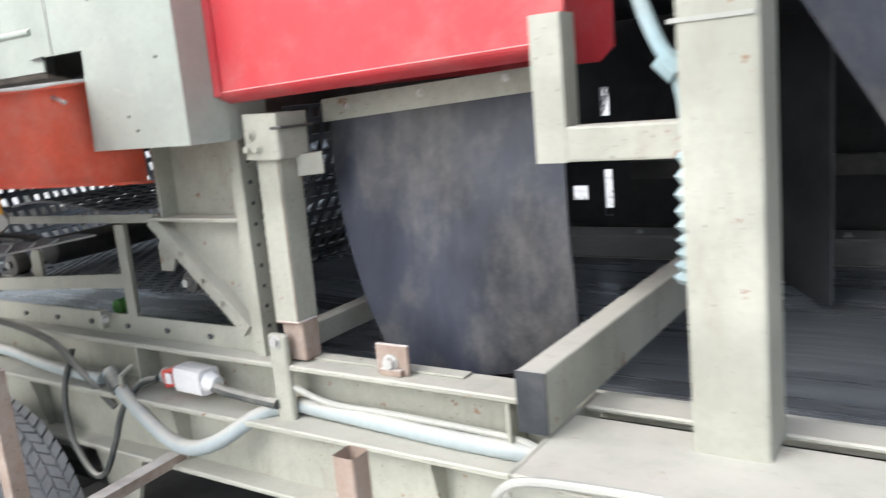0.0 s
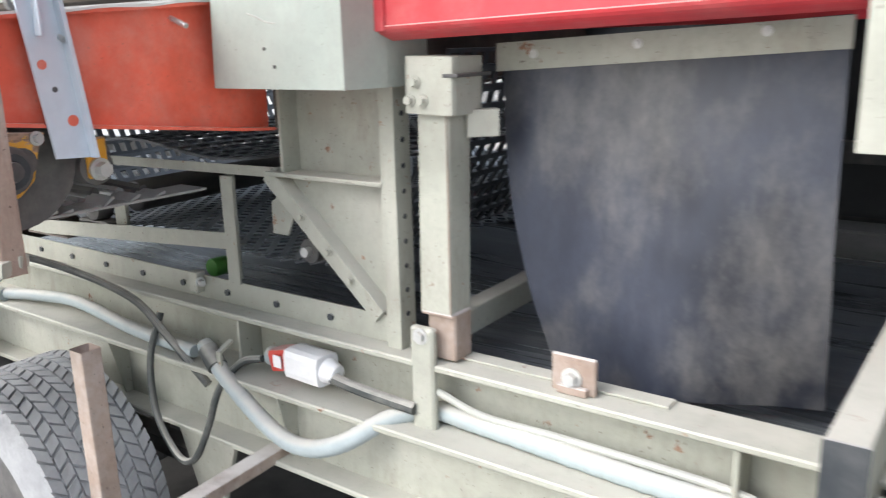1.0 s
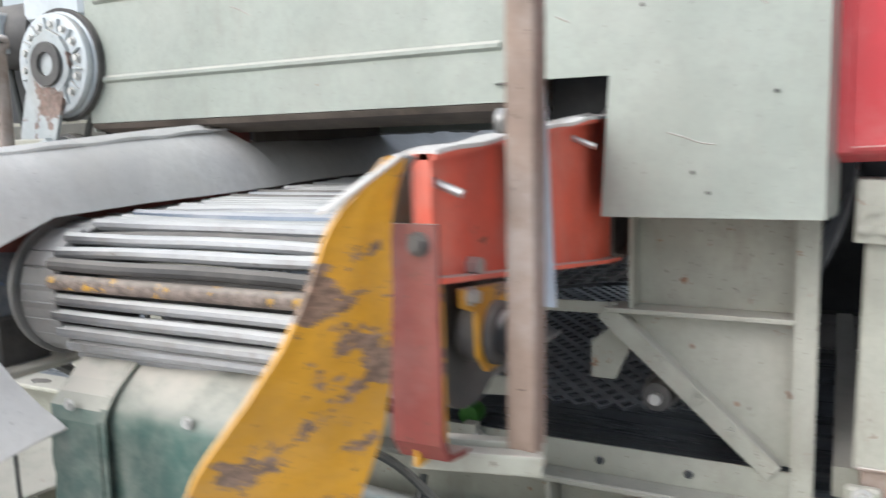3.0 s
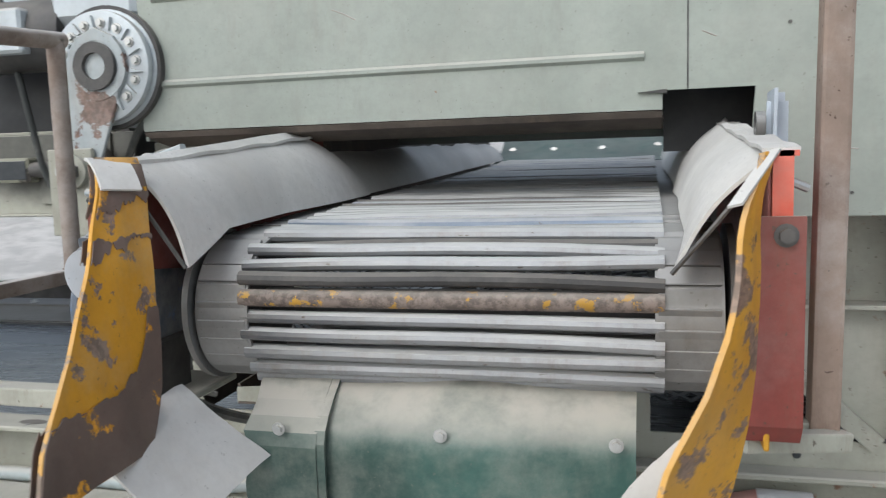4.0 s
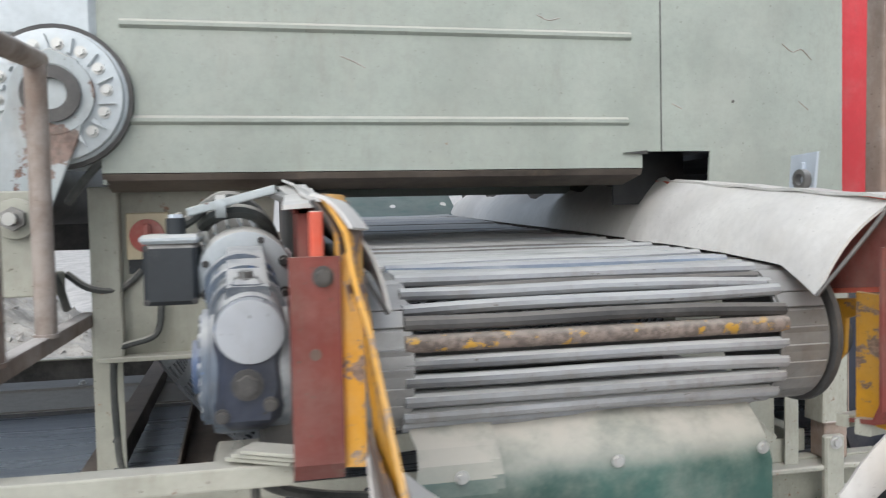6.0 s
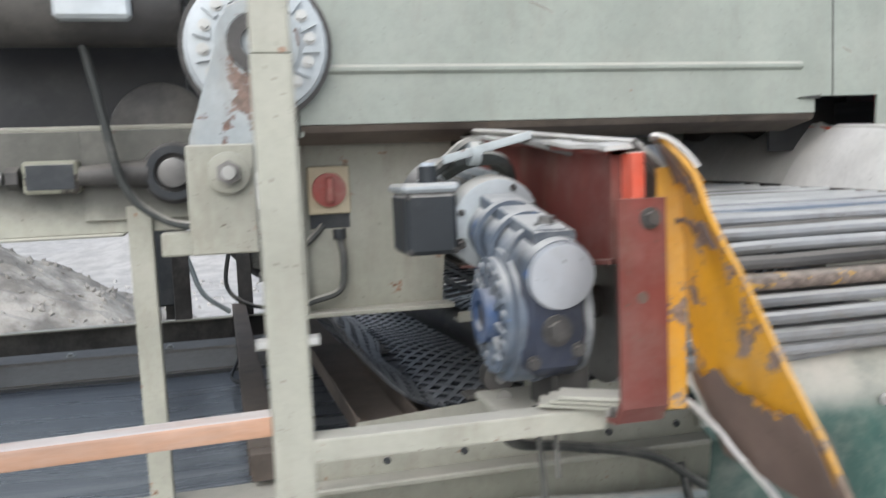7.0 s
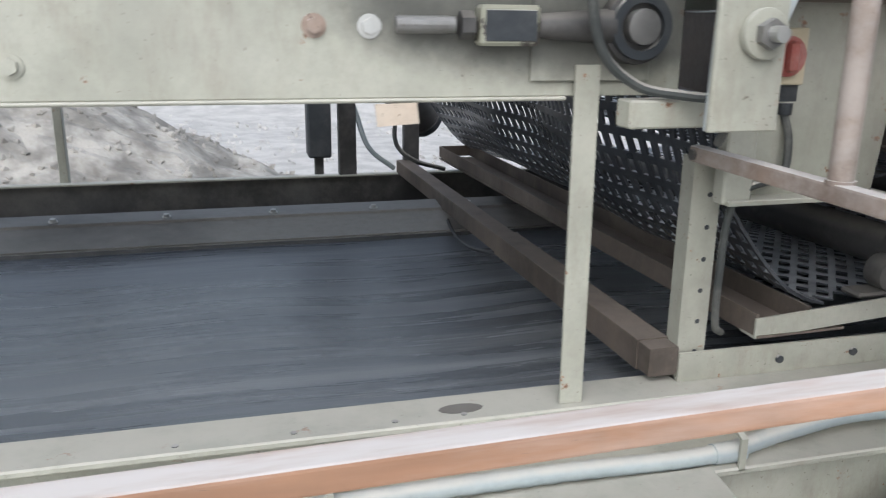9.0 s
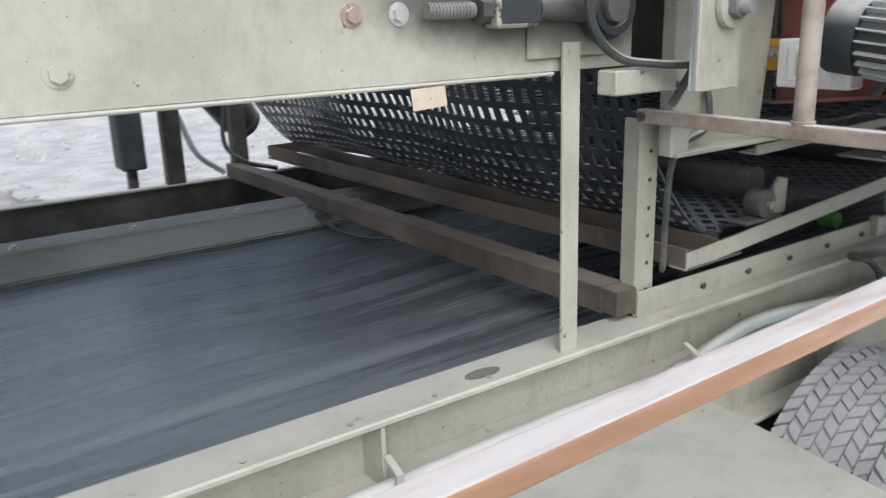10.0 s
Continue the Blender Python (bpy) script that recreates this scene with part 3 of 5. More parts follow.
part("flank", screen(flank, 48, 12, 0.0125, 0.008), "mesh", sc, "hanging curved flank of the screen")
part("floor_sheet", diamond_screen(-3.42, -2.05, 1.64, 4.0, lambda x, y: 1.275 + 0.02 * math.sin(x * 6 + y * 4), 0.062, 0.080, 0.0095, 0.006), "mesh", sc)
part("flank", screen(lambda u, v: (-2.06 + 0.30 * math.sin(v * 1.5), 1.64 + 2.6 * u, 1.30 + 0.56 * v), 46, 11, 0.010, 0.008), "mesh", sc)
part("upper_sheet", screen(lambda u, v: (-3.35 + 1.3 * u, 1.66 + 2.3 * v, 1.565 + 0.02 * math.sin(u * 9 + v * 3)), 20, 30, 0.009, 0.009), "mesh", sc)

# ---- hopper ----
hp = thing("hopper", (-2.8, 1.33, 1.78), "grey-green painted steel hopper with pressed ribs and dusty faces", "hopper")
outline = [(-3.75, 2.025), (-2.415, 2.025), (-2.415, 2.068), (-2.218, 2.068), (-2.235, 1.78), (-1.812, 1.78), (-1.812, 3.2), (-3.72, 3.2)]
part("front_panel", prism(outline, "y", 1.325, 1.333), "panel", hp)
part("bottom_lip", prism([(1.326, 2.022), (1.335, 2.008), (1.45, 1.985), (1.45, 1.995), (1.337, 2.018), (1.334, 2.025)], "x", -3.75, -2.415), "traydust", hp, "grimy brown lower lip")
part("back_panel", box(-3.74, -1.83, 2.20, 2.21, 1.98, 3.2, 0), "panel", hp)
part("side_panel", prism([(-1.812, 1.325), (-1.795, 1.45), (-1.795, 1.60), (-1.803, 1.60), (-1.803, 1.45), (-1.820, 1.328)], "z", 1.78, 3.2), "panel", hp)
part("cover_bottom", box(-2.235, -1.815, 1.334, 1.50, 1.782, 1.79, 0.001), "panel", hp)
part("side_panel", box(-3.75, -3.742, 1.333, 2.20, 2.0, 3.2, 0), "panel", hp)
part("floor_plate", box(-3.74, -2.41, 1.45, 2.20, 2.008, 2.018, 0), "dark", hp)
part("top_plate", box(-3.74, -1.83, 1.334, 2.20, 3.19, 3.2, 0), "panel", hp)
for z, xa, xb in ((2.146, -3.69, -2.455), (2.366, -3.70, -2.445)):
    part("rib", prism([(1.325, z - 0.011), (1.316, z - 0.004), (1.316, z + 0.004), (1.325, z + 0.011)], "x", xa, xb), "panel", hp)
part("seam", box(-2.362, -2.359, 1.3235, 1.326, 2.069, 3.2, 0), "dark", hp)
part("torn_edge", prism([(-2.47, 2.064), (-2.405, 2.070), (-2.405, 2.060)], "y", 1.315, 1.325), "dark", hp)
for i, (x, z) in enumerate(((-2.05, 1.87), (-2.02, 1.83), (-1.90, 2.02), (-2.15, 2.2))):
    part("rivet", rod((x, 1.322, z), (x, 1.326, z), 0.004, 10), "dark", hp)
rng = random.Random(3)
for xs, zs in ((-1.95, 2.20), (-2.10, 1.95), (-2.7, 2.42), (-3.2, 2.30), (-2.33, 2.20), (-2.0, 2.36)):
    pts = [(xs + k * 0.03, 1.3245, zs - 0.012 * k + rng.uniform(-0.012, 0.012)) for k in range(rng.choice((2, 3, 4)))]
    part("scratch", hose(pts, 0.0012, 4), "rust", hp)
# black sheet behind the notch in the front panel
part("notch_backing", box(-2.41, -2.19, 1.52, 1.53, 1.93, 2.2, 0), "rubber", hp)
part("switch_panel", prism([(-3.80, 1.58), (-3.40, 1.58), (-3.36, 2.0), (-3.80, 2.0)], "y", 1.495, 1.505), "paint", hp)
part("switch_flange", box(-3.80, -3.38, 1.445, 1.505, 1.568, 1.58, 0.002), "paint", hp)
part("switch_post", box(-3.81, -3.74, 1.455, 1.495, 1.57, 2.0, 0.004), "paint", hp)

rh = thing("red_hopper", (-1.4, 1.36, 1.88), "bright red painted steel hopper side with folded lip", "hopper")


def red_bottom(x):
    return 1.912 + (x + 1.80) * 0.030


part("front_panel", prism([(-1.80, red_bottom(-1.80)), (-0.768, red_bottom(-0.83) - 0.006), (-0.768, 3.2), (-1.80, 3.2)], "y", 1.425, 1.435), "red", rh)
part("lip", sheet(lambda u, v: (-1.80 + (0.955 + 0.03 * v) * u, 1.425 - 0.012 * math.sin(v * 3.1) + 0.05 * v, red_bottom(-1.80 + 0.955 * u) - 0.026 * v), 12, 5, 0.006), "red", rh)
part("edge_strip", box(-1.805, -1.775, 1.417, 1.425, 1.90, 3.2, 0.002), "red", rh)
part("rear_plate", prism([(-1.7, 1.90), (-0.885, 1.90), (-0.845, 1.935), (-0.845, 2.09), (-0.885, 2.12), (-1.7, 2.12)], "y", 1.90, 1.91), "red", rh)
part("top_plate", box(-1.78, 1.5, 1.37, 3.4, 3.15, 3.2, 0), "red", rh)
# Wall coloured black so that the interior reads as deep shade
part("shade_back_wall", box(-2.3, 1.5, 3.42, 3.44, 1.84, 3.2, 0), "rubber", rh)
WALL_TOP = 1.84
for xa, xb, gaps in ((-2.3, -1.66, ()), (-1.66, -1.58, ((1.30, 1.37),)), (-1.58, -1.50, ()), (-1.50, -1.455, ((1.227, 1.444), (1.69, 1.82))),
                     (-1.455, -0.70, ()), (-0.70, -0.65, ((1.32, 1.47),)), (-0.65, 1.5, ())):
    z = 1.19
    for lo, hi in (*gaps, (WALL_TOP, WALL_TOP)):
        part("shade_back_wall", box(xa, xb, 3.42, 3.44, z, lo, 0), "rubber", rh)
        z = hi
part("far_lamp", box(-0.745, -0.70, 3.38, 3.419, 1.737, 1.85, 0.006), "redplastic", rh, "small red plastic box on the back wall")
# added black roof that keeps light out of the interior
part("shading_roof", box(-1.78, 1.5, 1.95, 3.4, 2.1, 2.12, 0), "rubber", rh)

rc = thing("rubber_curtain", (-1.3, 1.72, 1.13), "dark scuffed rubber curtain hung from a bolted steel strip", "rubber curtain")


def curtain(u, v):
    xa, xb = -1.64 + 0.16 * v * v, -0.905 + 0.02 * v
    return (xa + (xb - xa) * u, 1.715 - 0.05 * math.sin(v * 2.2) + 0.025 * math.sin(u * 6 + v * 2) * v + 0.010 * noise.noise((u * 5, v * 5, 9)) * v, 1.86 + 0.045 * u - (0.79 - 0.02 * u) * v)


part("flap", sheet(curtain, 24, 24, 0.012), "curtain", rc, smooth=True)
part("crack", hose([curtain(0.30, 0.60), curtain(0.345, 0.70), curtain(0.36, 0.80), curtain(0.40, 0.90)], 0.0022, 5), "black", rc)
part("strip", prism([(-1.66, 1.805), (-0.90, 1.845), (-0.90, 1.905), (-1.66, 1.87)], "y", 1.69, 1.70), "paint", rc)
for x in (-1.56, -1.31, -1.05):
    part("bolt", bolt((x, 1.69, 1.835 + (x + 1.7) * 0.07), (0, -1, 0), 0.007, 0.010), "bolt", rc)
b = sheet(lambda u, v: (-0.72 + 0.30 * u, 2.9 - 0.3 * u, 2.0 - 0.9 * v + 0.02 * math.sin(u * 5)), 8, 10, 0.012)
solo("rubber_curtain", b, "rubber", "black rubber curtain hanging deep inside the machine", "rubber curtain", smooth=True)
b = prism([(-0.50, 2.20), (1.0, 2.20), (1.0, 1.0), (0.3, 1.2), (-0.20, 1.70)], "y", 1.68, 1.695)
solo("rubber_apron", b, "curtain", "wide black rubber apron with a slanting edge", "rubber apron")

# ---- screw jack leg ----
jk = thing("jack_leg", (-1.73, 1.47, 1.13), "pale green square jack leg with a bolted head", "jack", shift=(0.008, 0.03, 0.006))
part("tube", bar((-1.716, 1.50, 1.245), (-1.708, 1.50, 1.74), 0.088, 0.088, 0.008, up=(0, 1, 0)), "paint", jk)
part("head", bar((-1.708, 1.50, 1.715), (-1.705, 1.50, 1.84), 0.132, 0.125, 0.014, up=(0, 1, 0)), "paint", jk)
part("weld_seam", box(-1.6725, -1.6690, 1.4535, 1.4570, 1.25, 1.715, 0.001), "rust", jk)
part("head_slot", box(-1.665, -1.625, 1.435, 1.57, 1.795, 1.803, 0.001), "dark", jk)
part("inner_tube", box(-1.745, -1.665, 1.465, 1.535, 1.13, 1.25, 0.004), "rust", jk)
part("tab", box(-1.772, -1.705, 1.425, 1.45, 0.935, 1.215, 0.006), "paint", jk)
part("pin", bolt((-1.738, 1.425, 1.195), (0, -1, 0), 0.014, 0.014), "bolt", jk)
for x, z in ((-1.74, 1.785), (-1.72, 1.745), (-1.755, 1.745)):
    part("bolt", bolt((x, 1.436, z), (0, -1, 0), 0.010, 0.013), "paint", jk)
part("side_arm", bar((-1.668, 1.53, 1.69), (-1.612, 1.575, 1.691), 0.05, 0.062, 0.004), "paint", jk)
part("weld_bead", box(-1.752, -1.664, 1.452, 1.4565, 1.242, 1.25, 0.002), "rust", jk)
cb = thing("clamp_block", (-1.37, 1.49, 1.13), "rusty steel clamp block bolted to the belt frame", "clamp", shift=(0.015, 0.015, 0))
part("plate", box(-1.42, -1.315, 1.485, 1.497, 1.13, 1.215, 0.003), "rust", cb)
part("bolt", bolt((-1.37, 1.485, 1.165), (0, -1, 0), 0.016, 0.02), "bolt", cb)
part("lug", box(-1.40, -1.33, 1.47, 1.485, 1.131, 1.15, 0.002), "rust", cb)

# ---- frame at the end of the hopper ----
ef = thing("end_frame", (-0.6, 1.2, 1.0), "pale green welded square-tube frame with a thick post", "steel frame", shift=(0.095, 0, 0.004))
part("post", bar((-0.507, 1.30, 1.175), (-0.525, 1.30, 2.8), 0.135, 0.135, 0.01, up=(0, 1, 0)), "paint", ef)
part("collar", bar((-0.524, 1.30, 1.93), (-0.524, 1.30, 1.938), 0.142, 0.142, 0.004, up=(0, 1, 0)), "chain", ef)
part("front_plate", box(-0.84, 1.5, 1.03, 1.04, 0.9, 1.165, 0.003), "paint", ef)
part("top_bar", box(-0.84, 1.5, 1.03, 1.316, 1.165, 1.178, 0.004), "paint", ef)
part("top_bar", box(-0.84, 1.5, 1.365, 1.448, 1.165, 1.178, 0.004), "paint", ef)
part("end_plate", box(-0.85, -0.84, 1.03, 1.45, 0.9, 1.178, 0.003), "paint", ef)
part("cross_beam", bar((-0.868, 1.185, 1.25), (-0.863, 3.3, 1.25), 0.062, 0.125, 0.006), "paint", ef)
part("cable", hose([(-1.02, 1.38, 1.0), (-0.90, 1.10, 1.06), (-0.86, 1.01, 1.14), (-0.80, 1.0, 1.185), (-0.66, 1.012, 1.192), (-0.5, 1.02, 1.192), (-0.2, 1.03, 1.192), (0.3, 1.04, 1.192)], 0.009, 8), "chain", ef, smooth=True)
part("end_cap", bar((-0.868, 1.180, 1.25), (-0.868, 1.186, 1.25), 0.064, 0.127, 0.004), "black", ef)
part("elbow_upright", bar((-0.893, 1.43, 1.69), (-0.893, 1.43, 1.99), 0.072, 0.072, 0.006, up=(0, 1, 0)), "paint", ef)
part("elbow_tube", bar((-0.857, 1.43, 1.727), (-0.50, 1.43, 1.727), 0.072, 0.072, 0.006), "paint", ef)
b = hose([(-0.74, 1.36, 2.2), (-0.66, 1.33, 1.95), (-0.60, 1.32, 1.83), (-0.585, 1.31, 1.70)], 0.014, 8)
rp = thing("tarp_rope", (-0.6, 1.32, 1.4), "frayed pale blue rope knotted and hanging beside the post", "rope", shift=(0.095, 0, 0.004))
part("rope", b, "rope", rp, smooth=True)
part("frayed_end", hose([(-0.585, 1.31, 1.72), (-0.592, 1.315, 1.62), (-0.59, 1.31, 1.54), (-0.60, 1.312, 1.47)], 0.018, 7, ribbed=0.35), "rope", rp)
part("knot", rod((-0.63, 1.31, 1.88), (-0.60, 1.31, 1.85), 0.024, 8), "rope", rp)
solo("far_rail", box(-1.3, 1.4, 3.22, 3.27, 1.42, 1.50, 0.003), "dark", "dark steel rail along the far side of the belt", "rail")

# ---- bar conveyor ----
bc = thing("bar_conveyor", (-2.79, 0.8, 1.5), "dusty steel bar conveyor with worn plastic side skirts and painted channels", "conveyor")
CY, CZ, CR = 0.845, 1.66, 0.136
TOPLEN = 2.80
RISE = 0.034


def loop_point(s):
    """Place on the bar loop: s runs from the under side, round the head, along the top."""
    arc = math.pi * CR
    if s < 0.5:
        return CY + 0.5 - s, CZ - CR
    s -= 0.5
    if s < arc:
        a = -math.pi / 2 - s / CR
        return CY + CR * math.cos(a), CZ + CR * math.sin(a)
    s -= arc
    return CY + s, CZ + CR + RISE * s + 0.004 * math.sin(s * 3)


def sidech(x, out, mat, y0, y1):
    """A tapered side plate with flanges turned outwards along its rising top and falling lower edge."""
    def top(y):
        return 1.927 + 0.077 * (y - 0.6)

    def low(y):
        return 1.756 - 0.110 * (min(y, 1.5) - 0.612) + 0.07 * max(0, y - 1.5)
    t = math.copysign(0.008, out)
    n = 8
    ys = [y0 + (y1 - y0) * k / n for k in range(n + 1)]
    web = part("side_channel", prism([(y, low(y)) for y in ys] + [(y, top(y)) for y in ys[::-1]], "x", x, x + t), mat, bc)
    part("flange", prism([(y, top(y)) for y in ys] + [(y, top(y) - 0.008) for y in ys[::-1]], "x", x + t, x + out), mat, web)
    part("flange", prism([(y, low(y)) for y in ys] + [(y, low(y) + 0.008) for y in ys[::-1]], "x", x + t, x + out), mat, web)
    if y0 < 1:
        part("end_flange", prism([(y0, low(y0)), (y0 + 0.008, low(y0)), (y0 + 0.008, top(y0)), (y0, top(y0))], "x", x + t, x + out * 0.8), mat, web)
    return web


chr_ = sidech(-2.278, 0.034, "orange", 0.612, 1.52)
chl_ = sidech(-3.312, -0.034, "oldred", 0.63, 1.50)
part("inner_liner", prism([(0.618, 1.765), (1.50, 1.67), (1.50, 1.985), (0.618, 1.918)], "x", -2.2835, -2.2795), "oldred", chr_, "dark rusty inner face of the channel")
sidech(-2.278, 0.034, "traydust", 1.55, 3.9)
sidech(-3.312, -0.034, "traydust", 1.52, 3.9)
for y, z in ((0.645, 1.893), (0.945, 1.917), (1.245, 1.945)):
    part("stud", rod((-2.271, y, z), (-2.225, y + 0.008, z - 0.020), 0.0065, 8), "bolt", chr_)
for y in (0.76, 0.93):
    part("stud", rod((-2.272, y, 1.755 - 0.11 * (y - 0.612) + 0.02), (-2.250, y, 1.755 - 0.11 * (y - 0.612) + 0.02), 0.014, 6), "bolt", chr_)
mats = ["bar"] * 6 + ["barblue", "dark"]
rng = random.Random(11)
s = 0.12
while s < 0.5 + math.pi * CR + TOPLEN:
    y, z = loop_point(s)
    mat = rng.choice(mats)
    j = rng.uniform(-0.006, 0.006)
    if s < 1.1:
        sunk = rng.choice((0, 0, 0.004, 0.010, 0.018))
        d = Vector((CY - y if y < CY else 0, CZ - z)).normalized() * sunk
        y, z = y + d.x, z + d.y + rng.uniform(-0.004, 0.004)
    dz, bow = rng.uniform(-0.005, 0.005), rng.uniform(-0.010, 0.010) if s < 1.1 else rng.uniform(-0.004, 0.004)
    pts = [(-3.160, y + j, z + dz), (-2.97, y + 0.3 * j + bow * 0.5, z - 0.4 * bow), (-2.79, y + bow * 0.7, z - 0.7 * bow), (-2.60, y - 0.4 * j + bow * 0.4, z - 0.4 * bow), (-2.42, y - j, z - dz)]
    if not (y < 0.76 and abs(z - CZ - 0.032) < 0.016):
        part("bar", hose(pts, rng.uniform(0.012, 0.0142), 10, steps=2), mat, bc, smooth=True)
    for x0, x1 in ((-3.245, -3.15), (-2.43, -2.335)):
        if s < 1.6:
            y2, z2 = loop_point(s + 0.030)
            n = Vector((0, z2 - z, -(y2 - y))).normalized()
            part("link_plate", bar((x0, (y + y2) / 2, (z + z2) / 2), (x1, (y + y2) / 2, (z + z2) / 2), 0.033, 0.006, 0.002, up=n), "steel", bc)
    s += 0.0345
for x0, x1 in ((-3.25, -3.145), (-2.435, -2.33)):
    b = sheet(lambda u, v: (x0 + (x1 - x0) * v, *[c if i == 0 else c - 0.004 for i, c in enumerate(loop_point(u * (0.5 + math.pi * CR + TOPLEN)))]), 160, 1, 0.006)
    part("edge_band", b, "steel", bc, smooth=True)
part("dust_bed", sheet(lambda u2, v: (-3.15 + 0.72 * v, CY + 0.03 + (TOPLEN - 0.05) * u2, CZ + CR - 0.002 + RISE * ((TOPLEN - 0.05) * u2) + 0.003 * noise.noise((u2 * 60, v * 9, 4))), 90, 10, -0.004), "dustbed", bc, "grey dust caked between the bars", smooth=True)
for x0, x1 in ((-3.270, -3.258), (-2.322, -2.310)):
    part("drum_rim", ring((x0, CY, CZ), (x1, CY, CZ), CR + 0.012, 0.03, 40), "steel" if x0 < -3 else "dark", bc, smooth=True)
for x0, x1 in ((-3.245, -3.17), (-2.41, -2.335)):
    part("sprocket", rod((x0, CY, CZ), (x1, CY, CZ), CR - 0.014, 24), "dark", bc)
part("cross_pipe", rod((-3.16, CY - 0.126, CZ + 0.032), (-2.42, CY - 0.126, CZ + 0.032), 0.016, 14), "barpaint", bc, "cross pipe with flaking yellow paint", smooth=True)
part("shaft", rod((-3.33, CY, CZ), (-2.25, CY, CZ), 0.03, 20), "dark", bc, smooth=True)
def end_sheet(u, v):
    torn = 0.018 * noise.noise((u * 6, 2, 7)) + 0.010 * noise.noise((u * 17, 5, 1))
    return (-3.24 + 0.90 * u, 3.58 + 0.42 * v ** 0.8, 1.885 + (0.135 + torn) * v ** 1.4)


ep = part("end_sheet", sheet(end_sheet, 40, 8, 0.006), "greenclean", bc, "dark green end sheet with a torn upper edge", smooth=True)
for u in (0.07, 0.32, 0.61, 0.93):
    part("bolt", bolt(end_sheet(u, 0.62), (0, -0.9, 0.4), 0.014, 0.012), "bolt", ep)


def skirt(low, high, bulge, jag=0.0, cut=0.0):
    """A dusty plastic skirt between a lower and an upper line, bulging inwards; jag tears the upper edge, cut leans the rear end."""
    def along(line, t):
        t *= len(line) - 1
        k = min(int(t), len(line) - 2)
        return Vector(line[k]).lerp(Vector(line[k + 1]), t - k)
    inward = 1 if low[0][0] < -2.79 else -1

    def f(u, v):
        p = along(low, u).lerp(along(high, u), v)
        q = math.sin(math.pi * v)
        tear = jag * (noise.noise((u * 7, inward * 3, 1)) + 0.7 * noise.noise((u * 23, inward, 5))) * v ** 3
        return (p.x + inward * bulge * q + 0.004 * math.sin(u * 9 + v * 3), p.y + cut * u * (1 - v), p.z + bulge * q + tear)
    return part("side_skirt", sheet(f, 40, 14, 0.006), "plastic", bc, smooth=True)


fl = skirt([(-3.202, 0.617, 1.76), (-3.212, 0.740, 1.812), (-3.205, 0.95, 1.822), (-3.20, 1.18, 1.828), (-3.195, 1.40, 1.836)],
           [(-3.318, 0.603, 1.940), (-3.325, 0.80, 1.957), (-3.333, 1.0, 1.975), (-3.340, 1.19, 1.992), (-3.348, 1.378, 2.006)], 0.018, 0.0, 0.12)
part("fold_edge", hose([(-3.318, 0.600, 1.941), (-3.29, 0.600, 1.90), (-3.245, 0.606, 1.83), (-3.202, 0.614, 1.76)], 0.004, 6), "dark", fl)
fr = skirt([(-2.412, 0.644, 1.751), (-2.392, 0.76, 1.800), (-2.385, 0.95, 1.815), (-2.385, 1.18, 1.825), (-2.39, 1.42, 1.83)],
           [(-2.274, 0.613, 1.924), (-2.274, 0.80, 1.945), (-2.275, 1.0, 1.965), (-2.276, 1.20, 1.982), (-2.277, 1.40, 1.997)], 0.016, 0.0, 0.08)
part("fold_edge", hose([(-2.274, 0.610, 1.925), (-2.31, 0.614, 1.88), (-2.36, 0.628, 1.815), (-2.412, 0.641, 1.751)], 0.004, 6), "dark", fr)
skirt([(-3.20, 1.46, 1.838), (-3.20, 2.6, 1.872), (-3.21, 3.75, 1.91)], [(-3.325, 1.40, 1.962), (-3.32, 2.6, 1.985), (-3.30, 3.75, 2.0)], 0.012, 0.014)
skirt([(-2.385, 1.46, 1.835), (-2.39, 2.6, 1.87), (-2.39, 3.75, 1.905)], [(-2.268, 1.42, 1.985), (-2.27, 2.6, 2.0), (-2.285, 3.75, 2.01)], 0.012, 0.05)
part("dusty_lip", sheet(lambda u, v: (-3.362 + 0.01 * math.sin(u * 3) + 0.06 * v, 0.60 + 0.80 * u, 1.934 + 0.062 * u + 0.004 * v + 0.002 * math.sin(u * 25)), 24, 3, 0.007), "plastic", bc, "dusty plastic strip over the channel flange", smooth=True)
part("dusty_lip", sheet(lambda u, v: (-2.292 + 0.050 * v, 0.615 + 0.80 * u, 1.932 + 0.062 * u + 0.002 * math.sin(u * 25)), 24, 3, 0.006), "plastic", bc, "dusty plastic strip over the channel flange", smooth=True)
sk = part("head_skirt", sheet(lambda u, v: (-3.13 + 0.665 * u, 0.80 - 0.113 * math.sin(min(1, v * 2.6) * math.pi / 2) + 0.01 * math.sin(u * 8), 1.552 - 0.32 * v), 18, 14, 0.006), "green", bc, smooth=True)
part("side_flap", sheet(lambda u, v: (-3.145 + 0.135 * u + 0.02 * noise.noise((v * 9, 1, 1)) * (1 - u), 0.790 - 0.115 * math.sin(min(1, v * 2.6) * math.pi / 2), 1.551 - 0.33 * v), 6, 14, 0.006), "green", sk, "dusty dark green end flap")
part("skirt_joint", sheet(lambda u, v: (-3.015 + 0.02 * u, 0.793 - 0.115 * math.sin(min(1, v * 2.6) * math.pi / 2), 1.550 - 0.31 * v), 1, 14, 0.006), "green", sk)
for x in (-3.075, -2.785, -2.495):
    part("bolt", bolt((x, 0.682 if x > -3 else 0.670, 1.468), (0, -1, 0), 0.008, 0.008), "bolt", sk)


